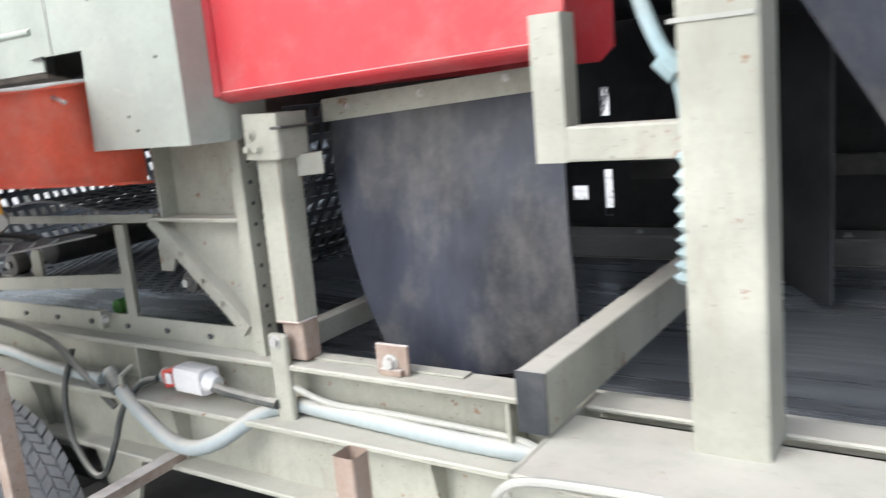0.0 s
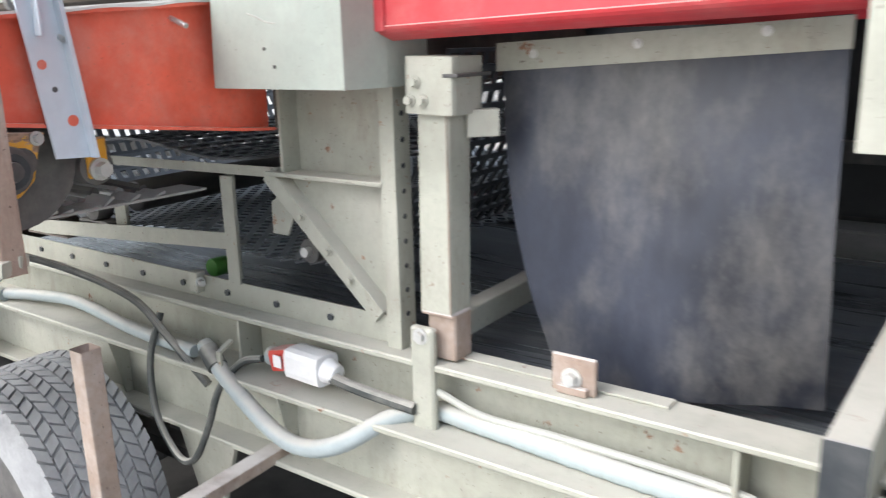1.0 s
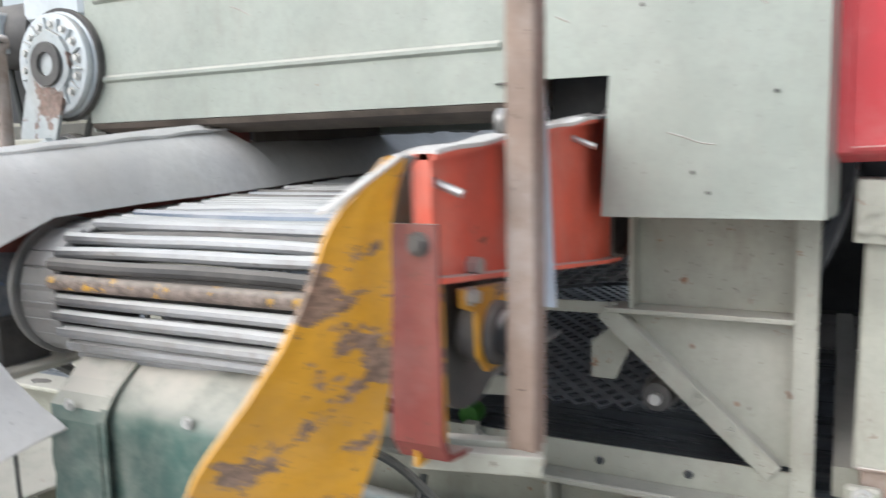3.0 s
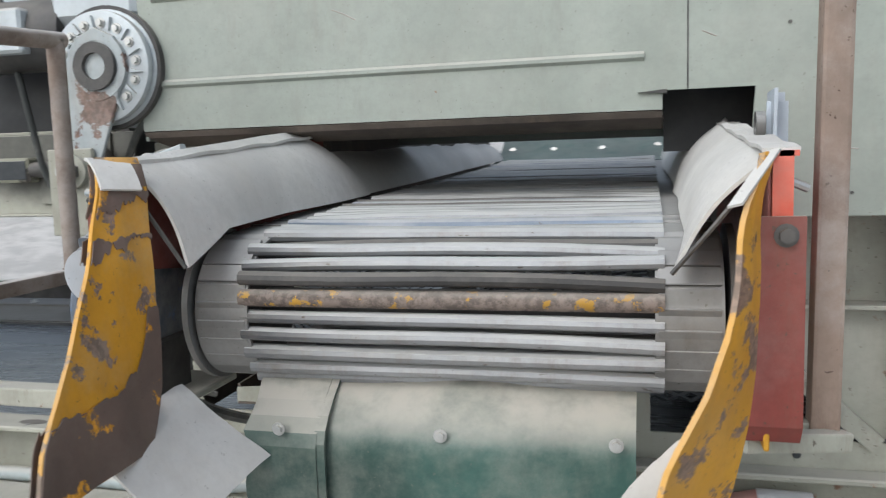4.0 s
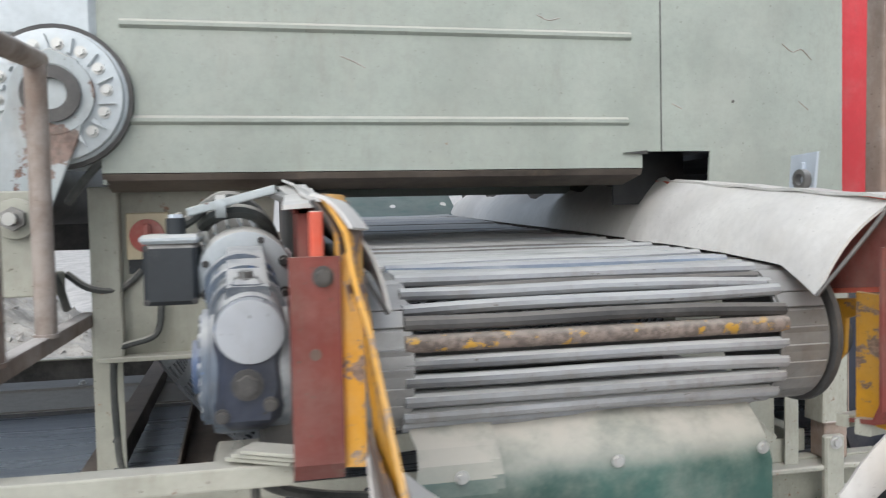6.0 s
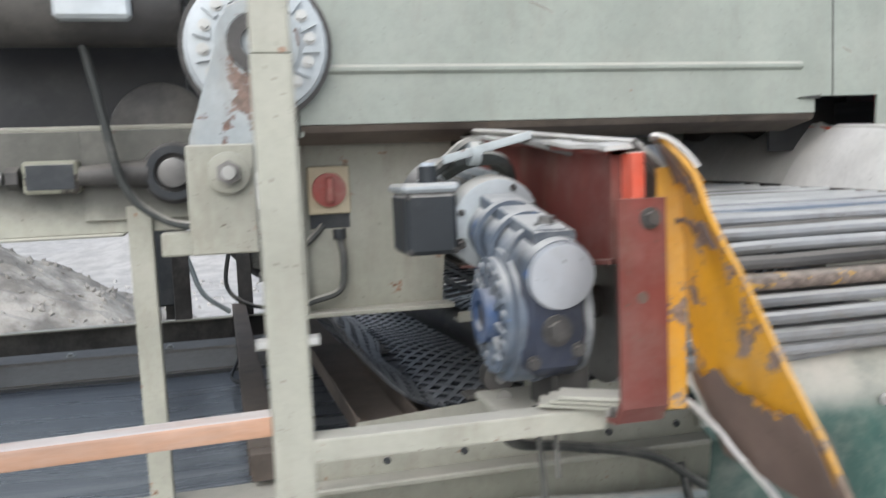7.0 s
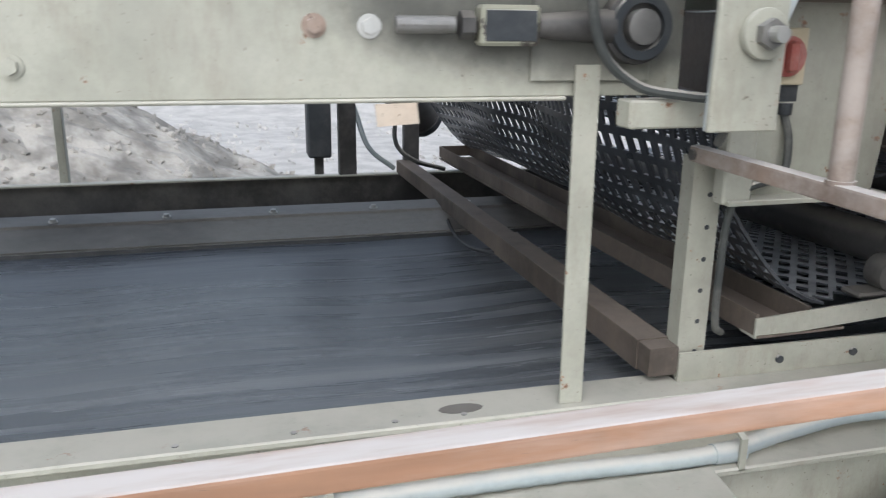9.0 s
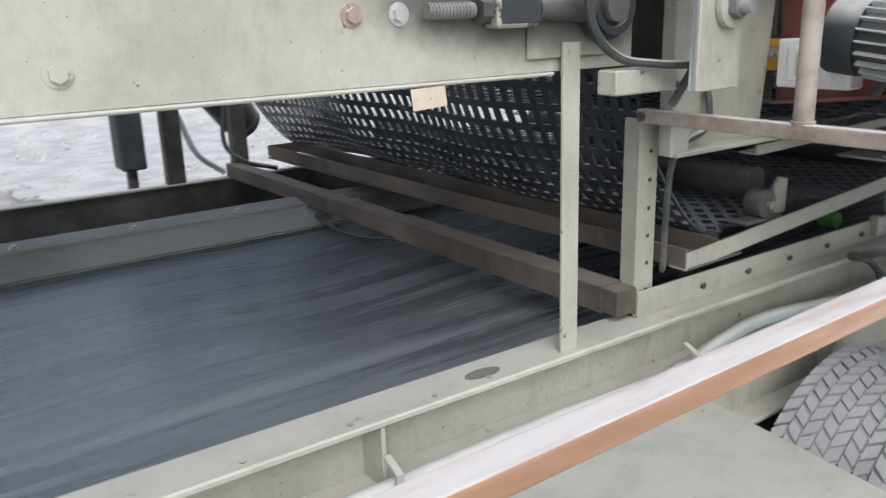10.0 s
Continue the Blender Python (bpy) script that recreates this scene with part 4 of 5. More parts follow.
def guard(front, rear, name, mat="yellow"):
    def f(u, v):
        def at(line):
            t = v * (len(line) - 1)
            i = min(int(t), len(line) - 2)
            return Vector(line[i]).lerp(Vector(line[i + 1]), t - i)
        a, c = at(front), at(rear)
        p = a.lerp(c, u)
        w = 0.006 * noise.noise((u * 3, v * 6, len(name)))
        return (p.x + w, p.y, p.z)
    return part(name, sheet(f, 8, 20, 0.007), mat, bc, "bent yellow guard plate with flaking paint", smooth=True)


GF = [(-3.312, 0.54, 1.945), (-3.278, 0.496, 1.885), (-3.268, 0.455, 1.80), (-3.256, 0.412, 1.74), (-3.245, 0.36, 1.655), (-3.235, 0.29, 1.56), (-3.22, 0.25, 1.47)]
GR = [(-3.275, 0.60, 1.945), (-3.252, 0.585, 1.885), (-3.247, 0.58, 1.80), (-3.246, 0.58, 1.73), (-3.242, 0.575, 1.65), (-3.235, 0.56, 1.575), (-3.222, 0.50, 1.48)]
gl = guard(GF, GR, "guard_plate")


part("rear_flange", sheet(lambda u, v: (-3.246 - 0.040 * u, 0.578 + 0.010 * u, 1.90 - 0.37 * v), 3, 8, 0.005), "yellow", gl, "yellow flange of the guard behind the bracket", smooth=True)


def bare_patch(edge, rows, off):
    """A bare, rusted stretch of the guard with a ragged border against the paint, lying off its face."""
    def f(u, v):
        lo, hi = edge(u)
        w = min(0.999, max(0.001, lo + (hi - lo) * v))
        t = w * (len(GF) - 1)
        i = min(int(t), len(GF) - 2)
        p = Vector(GF[i]).lerp(Vector(GF[i + 1]), t - i).lerp(Vector(GR[i]).lerp(Vector(GR[i + 1]), t - i), u)
        return (p.x + off + 0.006 * noise.noise((u * 3, w * 6, 11)), p.y, p.z)
    b = bmesh.new()
    g = [[b.verts.new(f(i / 40, j / rows)) for j in range(rows + 1)] for i in range(41)]
    for i in range(40):
        for j in range(rows):
            b.faces.new((g[i][j], g[i + 1][j], g[i + 1][j + 1], g[i][j + 1]))
    ex = bmesh.ops.extrude_face_region(b, geom=list(b.faces))
    bmesh.ops.translate(b, verts=[e for e in ex["geom"] if isinstance(e, bmesh.types.BMVert)], vec=(0.0015, 0, 0))
    return part("bare_patch", b, "bare", gl, "bare rusted metal where the paint has gone", smooth=True)


def ragged(u, s):
    return 0.035 * noise.noise((u * 5, s, 2)) + 0.025 * noise.noise((u * 17, s, 4))


for off in (-0.0105, 0.0085):
    bare_patch(lambda u: (0.80 - 0.03 * u + ragged(u, 1), 0.995), 12, off)
    bare_patch(lambda u: (0.02, 0.16 + 0.06 * (1 - u) + ragged(u, 5)), 8, off)
    bare_patch(lambda u: (0.29 + ragged(u, 8) * 0.6, 0.30 + max(0, 0.07 - 0.12 * u) + ragged(u, 7)), 6, off)
bare_patch(lambda u: (0.56 + 1.6 * max(0, 0.86 - u) + ragged(u, 3) * 0.4, 0.80) if u > 0.72 else (0.797, 0.80), 8, 0.0086)
guard([(-2.30, 0.575, 1.925), (-2.329, 0.50, 1.857), (-2.34, 0.46, 1.78), (-2.357, 0.418, 1.705), (-2.385, 0.375, 1.64), (-2.425, 0.342, 1.575), (-2.46, 0.31, 1.46)],
      [(-2.285, 0.60, 1.925), (-2.298, 0.592, 1.88), (-2.303, 0.585, 1.80), (-2.303, 0.582, 1.72), (-2.306, 0.58, 1.64), (-2.315, 0.57, 1.56), (-2.35, 0.53, 1.44)], "guard_plate", "yellow2")
part("dusty_fold", sheet(lambda u, v: (-2.348 + 0.058 * u + 0.018 * v, 0.492 + 0.095 * u, 1.860 + 0.068 * u + 0.004 * v), 8, 2, 0.004), "plastic", bc, "dust-covered folded top edge of the guard", smooth=True)
part("dusty_fold", sheet(lambda u, v: (-3.322 + 0.055 * u + 0.03 * v, 0.535 - 0.035 * u + 0.06 * v, 1.950 - 0.05 * u * u - 0.004 * v), 8, 4, 0.005), "plastic", bc, "dust-covered folded top edge of the guard", smooth=True)
part("rubber_edge", sheet(lambda u2, v: (-2.43 + 0.07 * u2 - 0.035 * v, 0.375 + 0.165 * u2, 1.475 - 0.10 * v - 0.012 * u2), 8, 4, 0.010), "rubber", bc, "black rubber strip below the guard")
for xa, xb, nm in ((-3.356, -3.279, "bracket_plate"), (-2.312, -2.236, "bracket_plate")):
    zb = 1.52
    yo = 0.0 if xa < -3 else 0.02
    poly = [(0.575, 1.856 if xa < -3 else 1.838), (0.583, 1.856 if xa < -3 else 1.838), (0.583, zb + 0.03), (0.60, zb), (0.66, zb - 0.01), (0.66, zb - 0.018), (0.595, zb - 0.008), (0.575, zb + 0.02)]
    pl = part(nm, prism([(q[0] + yo, q[1]) for q in poly], "x", xa, xb), "oldred", bc, "rust-red bent bracket plate")
    xm = (xa + xb) / 2
    part("bolt", bolt((xm + 0.012, 0.575 + yo, 1.826 if xa < -3 else 1.812), (0, -1, 0), 0.011, 0.014), "dark", pl)
    if xa < -3:
        part("hole", rod((xm - 0.002, 0.5735, 1.708), (xm - 0.002, 0.576, 1.708), 0.009, 14), "bare", pl)


def loose_sheet(a, c, d, e, curl):
    a, c, d, e = (Vector(q) for q in (a, c, d, e))

    def f(u, v):
        p = a.lerp(c, u).lerp(d.lerp(e, u), v)
        return (p.x, p.y - curl * math.sin(math.pi * u) * 0.6, p.z + curl * math.sin(math.pi * v) + 0.006 * noise.noise((u * 4, v * 4, 3)))
    part("lower_sheet", sheet(f, 10, 10, 0.006), "plastic", bc, "loose dusty grey plastic flap", smooth=True)


loose_sheet((-3.244, 0.638, 1.547), (-3.10, 0.676, 1.413), (-3.258, 0.42, 1.50), (-3.13, 0.46, 1.355), 0.010)
loose_sheet((-2.400, 0.45, 1.57), (-2.390, 0.45, 1.49), (-2.50, 0.47, 1.45), (-2.475, 0.47, 1.39), 0.008)

part("channel_end", box(-3.322, -3.302, 0.592, 0.64, 1.85, 1.925, 0.002), "orange", bc, "orange-red painted channel end")

part("stay_plate", box(-2.286, -2.278, 0.605, 0.695, 1.50, 1.75, 0.002), "yellow2", bc, "scuffed yellow stay plate")
gp = thing("galvanised_strap", (-2.2, 0.9, 1.69), "galvanised perforated steel strap standing beside the orange channel", "strap")
prof = [(0.909, 1.66), (0.992, 1.655), (0.948, 2.027), (0.862, 2.03)]
part("plate", prism(prof, "x", -2.243, -2.237), "galv", gp)
part("fold", prism([(0.983, 1.655), (0.992, 1.655), (0.948, 2.027), (0.939, 2.027)], "x", -2.237, -2.215), "galv", gp)
for y, z, r in ((0.905, 1.995, 0.012), (0.905, 1.85, 0.010), (0.955, 1.735, 0.012), (0.925, 1.80, 0.006)):
    part("hole", rod((-2.2365, y, z), (-2.2355, y, z), r, 12), "orange" if r > 0.007 and z < 1.95 else "black", gp)

wh = thing("shaft_bearing", (-2.25, 0.80, 1.6), "dark greasy shaft bearing on a rusty yellow hanger plate", "bearing")
part("hanger_plate", prism([(0.70, 1.735), (0.90, 1.715), (0.885, 1.69), (0.865, 1.62), (0.83, 1.59), (0.785, 1.59), (0.755, 1.62), (0.75, 1.69), (0.705, 1.705)], "x", -2.262, -2.252, 0.002), "yellow2", wh)
part("housing", rod((-2.30, 0.81, 1.648), (-2.235, 0.81, 1.648), 0.050, 26, bev=0.008), "dark", wh, smooth=True)
part("seal", ring((-2.236, 0.81, 1.648), (-2.225, 0.81, 1.648), 0.036, 0.022, 22), "black", wh, smooth=True)
part("shaft_end", rod((-2.235, 0.81, 1.648), (-2.215, 0.81, 1.648), 0.020, 16, bev=0.003), "dark", wh, smooth=True)
for y, z in ((0.725, 1.72), (0.88, 1.705)):
    part("bolt", bolt((-2.252, y, z), (1, 0, 0), 0.010, 0.014), "bolt", wh)
gr = thing("guide_roller", (-2.29, 1.03, 1.60), "small dusty steel guide roller under the orange channel", "roller")
part("wheel", rod((-2.36, 1.03, 1.625), (-2.295, 1.03, 1.625), 0.042, 24, bev=0.006), "dark", gr, smooth=True)
part("axle_arm", box(-2.30, -2.288, 1.005, 1.055, 1.60, 1.69, 0.004), "yellow2", gr)
part("axle_nut", bolt((-2.288, 1.03, 1.62), (1, 0, 0), 0.017, 0.03), "bolt", gr)
eb = thing("eye_bolt", (-2.255, 0.90, 1.905), "small steel eye bolt clamp on the channel flange", "eye bolt")
part("eye", ring((-2.27, 0.885, 1.972), (-2.255, 0.885, 1.972), 0.022, 0.013, 18), "steel", eb, smooth=True)
part("strap", box(-2.25, -2.215, 0.90, 0.906, 1.905, 2.01, 0.001), "galv", eb)

# uprights and rails in front
gt = thing("guard_frame", (-2.15, 0.73, 1.46), "dusty rusty square-tube upright with a welded foot", "tube frame")
part("upright", bar((-2.180, 0.755, 1.46), (-2.165, 0.755, 2.8), 0.044, 0.048, 0.006, hollow=True, up=(0, 1, 0)), "rust", gt)
part("foot", bar((-2.31, 0.645, 1.50), (-2.15, 0.735, 1.478), 0.030, 0.030, 0.004), "paint", gt)
part("foot", bar((-2.31, 0.70, 1.50), (-2.16, 0.775, 1.485), 0.026, 0.024, 0.004), "paint", gt)

hr = thing("handrail", (-4.5, 0.66, 0.95), "square-tube handrail of weathered orange paint thick with white dust", "handrail", shift=(-0.026, -0.027, 0.002))
part("rail", bar((-8.5, 0.683, 1.460), (-3.842, 0.683, 1.556), 0.042, 0.030, 0.004), "orangewood", hr)
part("rail", bar((-3.785, 0.685, 1.511), (-3.33, 0.685, 1.508), 0.045, 0.036, 0.004), "paint", hr)
part("post", bar((-3.812, 0.69, 0.95), (-3.812, 0.69, 2.075), 0.058, 0.058, 0.005, up=(0, 1, 0)), "paint", hr)
part("post", bar((-3.812, 0.69, 2.077), (-3.81, 0.69, 2.9), 0.055, 0.055, 0.005, up=(0, 1, 0)), "paint", hr)
for xa, xb in ((-3.856, -3.841), (-3.783, -3.768)):
    part("bolt", rod((xa, 0.675, 1.672), (xb, 0.675, 1.672), 0.009, 6), "bolt", hr)
part("cross_tube", bar((-3.806, 0.70, 1.668), (-3.806, 1.562, 1.668), 0.034, 0.034, 0.005), "rust", hr)
part("pin", rod((-3.83, 1.545, 1.668), (-3.82, 1.545, 1.668), 0.012, 10), "dark", hr)
part("upright_tube", rod((-3.80, 0.80, 1.68), (-3.80, 0.80, 2.22), 0.021, 14), "rust", hr, smooth=True)
part("upright_tube", rod((-3.80, 1.133, 1.68), (-3.80, 1.133, 2.24), 0.021, 14), "rust", hr, smooth=True)
part("top_tube", rod((-3.80, 0.78, 2.215), (-3.80, 1.155, 2.24), 0.021, 14), "rust", hr, smooth=True)
for y in (0.80, 1.133):
    part("weld", rod((-3.80, y, 1.682), (-3.80, y, 1.69), 0.025, 12), "rust", hr, smooth=True)
for k in range(3):
    part("foot_plate", bar((-3.425 + 0.012 * k, 0.70 - 0.012 * k, 1.537 + 0.008 * k), (-3.325 + 0.012 * k, 0.655 - 0.012 * k, 1.533 + 0.008 * k), 0.05, 0.006, 0.001), "paint", hr)
part("foot_bolt", rod((-3.325, 0.66, 1.505), (-3.325, 0.66, 1.53), 0.006, 8), "bolt", hr)
# deck plate
dk = thing("deck_plate", (-4.6, 1.0, 0.96), "dusty pale steel deck plate resting on the chassis", "deck plate", shift=(-0.01, 0, 0))
part("plate", prism([(-8.0, 0.78), (-3.86, 0.78), (-3.79, 1.405), (-8.0, 1.44)], "z", 0.966, 0.974), "paint", dk)
part("curb", box(-8.0, -3.87, 0.77, 0.78, 0.93, 0.974, 0.002), "paint", dk)
part("support", box(-8.0, -3.9, 0.9, 0.95, 0.88, 0.965, 0.003), "paint", dk)
solo("stub_post", bar((-2.30, 0.95, 0.05), (-2.29, 0.94, 1.225), 0.05, 0.05, 0.005, hollow=True, up=(0, 1, 0)), "rust", "rusty open square-tube stub post", "post")
solo("stub_post", bar((-0.958, 0.84, 0.05), (-0.945, 0.84, 1.272), 0.045, 0.045, 0.005, hollow=True, up=(0, 1, 0)), "rust", "rusty open square-tube stub post", "post")
sa = thing("outrigger", (-2.2, 1.3, 0.74), "rusty steel support arm reaching from the chassis", "arm")
part("arm", bar((-2.24, 1.52, 0.765), (-2.245, 0.55, 0.72), 0.055, 0.035, 0.004), "rust", sa)

# ---- geared motor of the bar conveyor ----
gm = thing("geared_motor", (-3.43, 0.8, 1.5), "dusty blue geared motor bolted to the conveyor side", "geared motor", shift=(-0.008, -0.004, 0.004))
GC, GZ = 0.785, 1.660
gc = part("gear_case", rod((-3.475, GC, GZ), (-3.345, GC, GZ), 0.115, 40, bev=0.012), "blue", gm, smooth=True)
part("case_front", prism([(-3.462, 1.572), (-3.368, 1.572), (-3.350, 1.645), (-3.362, 1.755), (-3.462, 1.755), (-3.474, 1.645)], "y", 0.664, 0.76, 0.018), "bluedark", gc, smooth=True)
part("case_seam", ring((-3.425, GC, GZ), (-3.417, GC, GZ), 0.119, 0.112, 40), "blue", gc, smooth=True)
part("torque_bracket", box(-3.40, -3.335, 0.72, 0.84, 1.478, 1.60, 0.006), "dark", gm)
part("neck_block", bar((-3.410, 0.68, 1.762), (-3.42, 0.93, 1.818), 0.070, 0.085, 0.008), "blue", gm)
part("input_neck", rod((-3.408, 0.665, 1.737), (-3.425, 0.99, 1.805), 0.056, 24, bev=0.006), "blue", gm, smooth=True)
part("cap", rod((-3.408, 0.648, 1.733), (-3.408, 0.668, 1.737), 0.054, 24, bev=0.005), "cap", gm, "shiny scuffed round cap", smooth=True)
part("flange", rod((-3.42, 0.935, 1.80), (-3.424, 0.985, 1.810), 0.090, 28, bev=0.008), "case", gm, smooth=True)
mt = part("motor_body", rod((-3.424, 0.985, 1.810), (-3.442, 1.19, 1.838), 0.078, 28, bev=0.006), "dark", gm, smooth=True)
for i in range(20):
    a = 2 * math.pi * i / 20
    o = Vector((math.cos(a), 0, math.sin(a)))
    part("fin", bar(Vector((-3.425, 0.99, 1.811)) + o * 0.083, Vector((-3.441, 1.18, 1.836)) + o * 0.083, 0.004, 0.018, 0, up=o), "case", mt)
part("fan_cover", rod((-3.442, 1.19, 1.838), (-3.45, 1.27, 1.848), 0.09, 28, bev=0.01), "black", mt, smooth=True)
for i in range(8):
    a = 2 * math.pi * (i + 0.5) / 8
    part("flange_bolt", bolt((-3.42 + 0.078 * math.cos(a), 0.934, 1.80 + 0.078 * math.sin(a)), (0.05, -1, -0.2), 0.007, 0.014), "dark", gm)
for k in range(3):
    c = Vector((-3.407, 0.69, 1.741)).lerp(Vector((-3.432, 0.90, 1.803)), 0.2 + 0.28 * k)
    d = Vector((-0.03, 0.27, 0.08)).normalized()
    part("neck_ring", ring(c, c + d * 0.012, 0.064, 0.055, 26), "blue", gm, smooth=True)
part("top_casting", prism([(-3.446, 1.775), (-3.376, 1.775), (-3.388, 1.815), (-3.436, 1.815)], "y", 0.675, 0.80, 0.008), "blue", gm)
part("fixing_clamp", bar((-3.36, 0.92, 1.955), (-3.275, 0.80, 1.915), 0.03, 0.012, 0.003), "steel", gm)
part("motor_cable", hose([(-3.50, 1.0, 1.90), (-3.47, 0.96, 1.92), (-3.42, 0.95, 1.925), (-3.38, 0.98, 1.90), (-3.35, 1.05, 1.82)], 0.014, 8), "cable", gm, smooth=True)
part("drip_wire", hose([(-3.41, 0.70, 1.53), (-3.412, 0.69, 1.47), (-3.408, 0.69, 1.40)], 0.004, 6), "cable", gm)
part("oil_plug", bolt((-3.415, 0.664, 1.648), (0, -1, 0), 0.017, 0.014), "dark", gm)
part("filler_plug", bolt((-3.413, 0.70, 1.813), (0, -0.1, 1), 0.013, 0.014), "steel", gm)
ho = part("side_flange", ring((-3.488, GC, GZ), (-3.468, GC, GZ), 0.098, 0.060, 36), "blue", gm, smooth=True)
part("cover", ring((-3.482, GC, GZ), (-3.466, GC, GZ), 0.062, 0.040, 32), "blue", ho, smooth=True)
part("hub_ring", ring((-3.506, GC, GZ), (-3.468, GC, GZ), 0.046, 0.027, 28), "bluehub", ho, "ring of bright blue paint round the shaft", smooth=True)
part("shaft_end", rod((-3.500, GC, GZ), (-3.465, GC, GZ), 0.022, 18, bev=0.003), "dark", ho, smooth=True)
for i in range(10):
    a = 2 * math.pi * (i + 0.35) / 10
    o = Vector((0, math.cos(a), math.sin(a)))
    p = Vector((-3.490, GC, GZ))
    part("rib", bar(p + o * 0.044 + Vector((0.004, 0, 0)), p + o * 0.090 + Vector((0.006, 0, 0)), 0.010, 0.016, 0.003, up=(1, 0, 0)), "blue", ho)
    a += math.pi / 10
    o = Vector((0, math.cos(a), math.sin(a)))
    part("boss", rod(p + o * 0.080 + Vector((0.012, 0, 0)), p + o * 0.080 - Vector((0.003, 0, 0)), 0.0125, 14, bev=0.002), "blue", ho, smooth=True)
    part("pocket", rod(p + o * 0.080 - Vector((0.002, 0, 0)), p + o * 0.080 - Vector((0.0038, 0, 0)), 0.006, 10), "black", ho)
for x in (-3.455, -3.38):
    part("bolt", bolt((x, 0.664, 1.60 + (x + 3.455) * 0.2), (0, -1, 0), 0.008, 0.010), "dark", gm)
tb = part("terminal_box", box(-3.60, -3.505, 0.90, 1.03, 1.755, 1.868, 0.008), "black", gm)
part("lid", box(-3.605, -3.50, 0.895, 1.035, 1.868, 1.885, 0.006), "case", tb)
part("gland", rod((-3.545, 0.95, 1.885), (-3.545, 0.95, 1.915), 0.018, 12), "black", gm)
part("gland_nut", rod((-3.545, 0.95, 1.905), (-3.545, 0.95, 1.922), 0.014, 6), "galv", gm)
for x, z in ((-3.594, 1.762), (-3.594, 1.86), (-3.51, 1.762)):
    part("screw", bolt((x, 0.90, z), (0, -1, 0), 0.004, 0.005), "dark", tb)
part("supply_cable", hose([(-3.545, 0.95, 1.92), (-3.53, 0.96, 1.905), (-3.46, 0.98, 1.955), (-3.40, 1.02, 1.93), (-3.36, 1.10, 1.85), (-3.37, 1.2, 1.70)], 0.011, 8), "cable", gm, smooth=True)
part("lifting_eye", ring((-3.47, 0.93, 1.935), (-3.452, 0.93, 1.935), 0.022, 0.010, 16), "gear", gm, smooth=True)
part("clamp_bar", bar((-3.52, 0.93, 1.925), (-3.36, 0.90, 1.965), 0.016, 0.016, 0.004), "gear", gm)
part("support_bracket", box(-3.48, -3.28, 0.70, 0.92, 1.478, 1.493, 0.003), "paint", gm)

jb = thing("junction_box", (-3.33, 1.33, 1.75), "white junction box with a small lid on the red channel", "junction box")
part("box_body", box(-3.40, -3.332, 1.25, 1.455, 1.713, 1.838, 0.006), "white", jb)
part("box_lid", box(-3.408, -3.40, 1.30, 1.42, 1.73, 1.82, 0.003), "white", jb)
part("window", box(-3.4105, -3.408, 1.325, 1.395, 1.745, 1.805, 0.001), "label", jb, "yellowed inspection window")

yp = thing("yellow_plate", (-3.35, 1.49, 1.76), "small orange-yellow plate bolted beside the junction box", "plate")
part("plate", box(-3.362, -3.347, 1.466, 1.53, 1.752, 1.836, 0.002), "yellow2", yp)
part("bolt", bolt((-3.362, 1.492, 1.80), (-1, 0, 0), 0.012, 0.012), "bolt", yp)

# ---- isolator switch ----
sw = thing("isolator_switch", (-3.66, 1.42, 1.82), "red rotary isolator switch on a yellowed plate", "switch", shift=(-0.016, 0.044, 0))
part("plate", box(-3.713, -3.61, 1.437, 1.45, 1.818, 1.935, 0.003), "label", sw)
part("housing", box(-3.713, -3.61, 1.45, 1.465, 1.78, 1.935, 0.003), "black", sw)
part("dial", rod((-3.662, 1.437, 1.877), (-3.662, 1.425, 1.877), 0.042, 28, bev=0.003), "dial", sw, smooth=True)
part("knob", box(-3.673, -3.651, 1.40, 1.426, 1.845, 1.909, 0.006), "dial", sw)
part("gland", rod((-3.64, 1.45, 1.78), (-3.64, 1.45, 1.755), 0.016, 12), "black", sw)
part("cable", hose([(-3.64, 1.45, 1.76), (-3.635, 1.43, 1.70), (-3.65, 1.42, 1.63), (-3.735, 1.42, 1.60), (-3.755, 1.44, 1.54), (-3.755, 1.45, 1.40), (-3.745, 1.46, 1.28), (-3.70, 1.50, 1.24)], 0.009, 8), "cable", sw, smooth=True)
part("cable", hose([(-3.85, 1.42, 1.79), (-3.80, 1.41, 1.755), (-3.74, 1.42, 1.745), (-3.71, 1.44, 1.76), (-3.68, 1.45, 1.79)], 0.009, 8), "cable", sw, smooth=True)

# ---- upper conveyor and its drive ----
uc = thing("upper_conveyor", (-5, 1.5, 1.79), "pale green steel conveyor side beam with bolts and belt tensioner", "conveyor", shift=(-0.038, 0, 0.008))
part("side_plate", box(XL, -3.87, 1.505, 1.515, 1.79, 2.03, 0.002), "darkpatched", uc, "side plate with a dark patch")
part("top_flange", box(XL, -3.945, 1.505, 1.56, 2.03, 2.04, 0.002), "paint", uc)
part("belt_edge", box(XL, -3.96, 1.57, 1.60, 2.04, 2.36, 0), "rubber", uc)
part("upper_plate", box(XL, -4.5, 1.62, 1.63, 2.36, 2.9, 0), "paint", uc)
part("bottom_flange", box(XL, -4.12, 1.497, 1.56, 1.782, 1.790, 0.003), "paint", uc)
part("side_plate", box(XL, -3.945, 2.95, 2.96, 1.79, 2.62, 0), "dark", uc)
part("belt", box(XL, -4.0, 1.56, 2.92, 2.35, 2.365, 0), "rubber", uc)
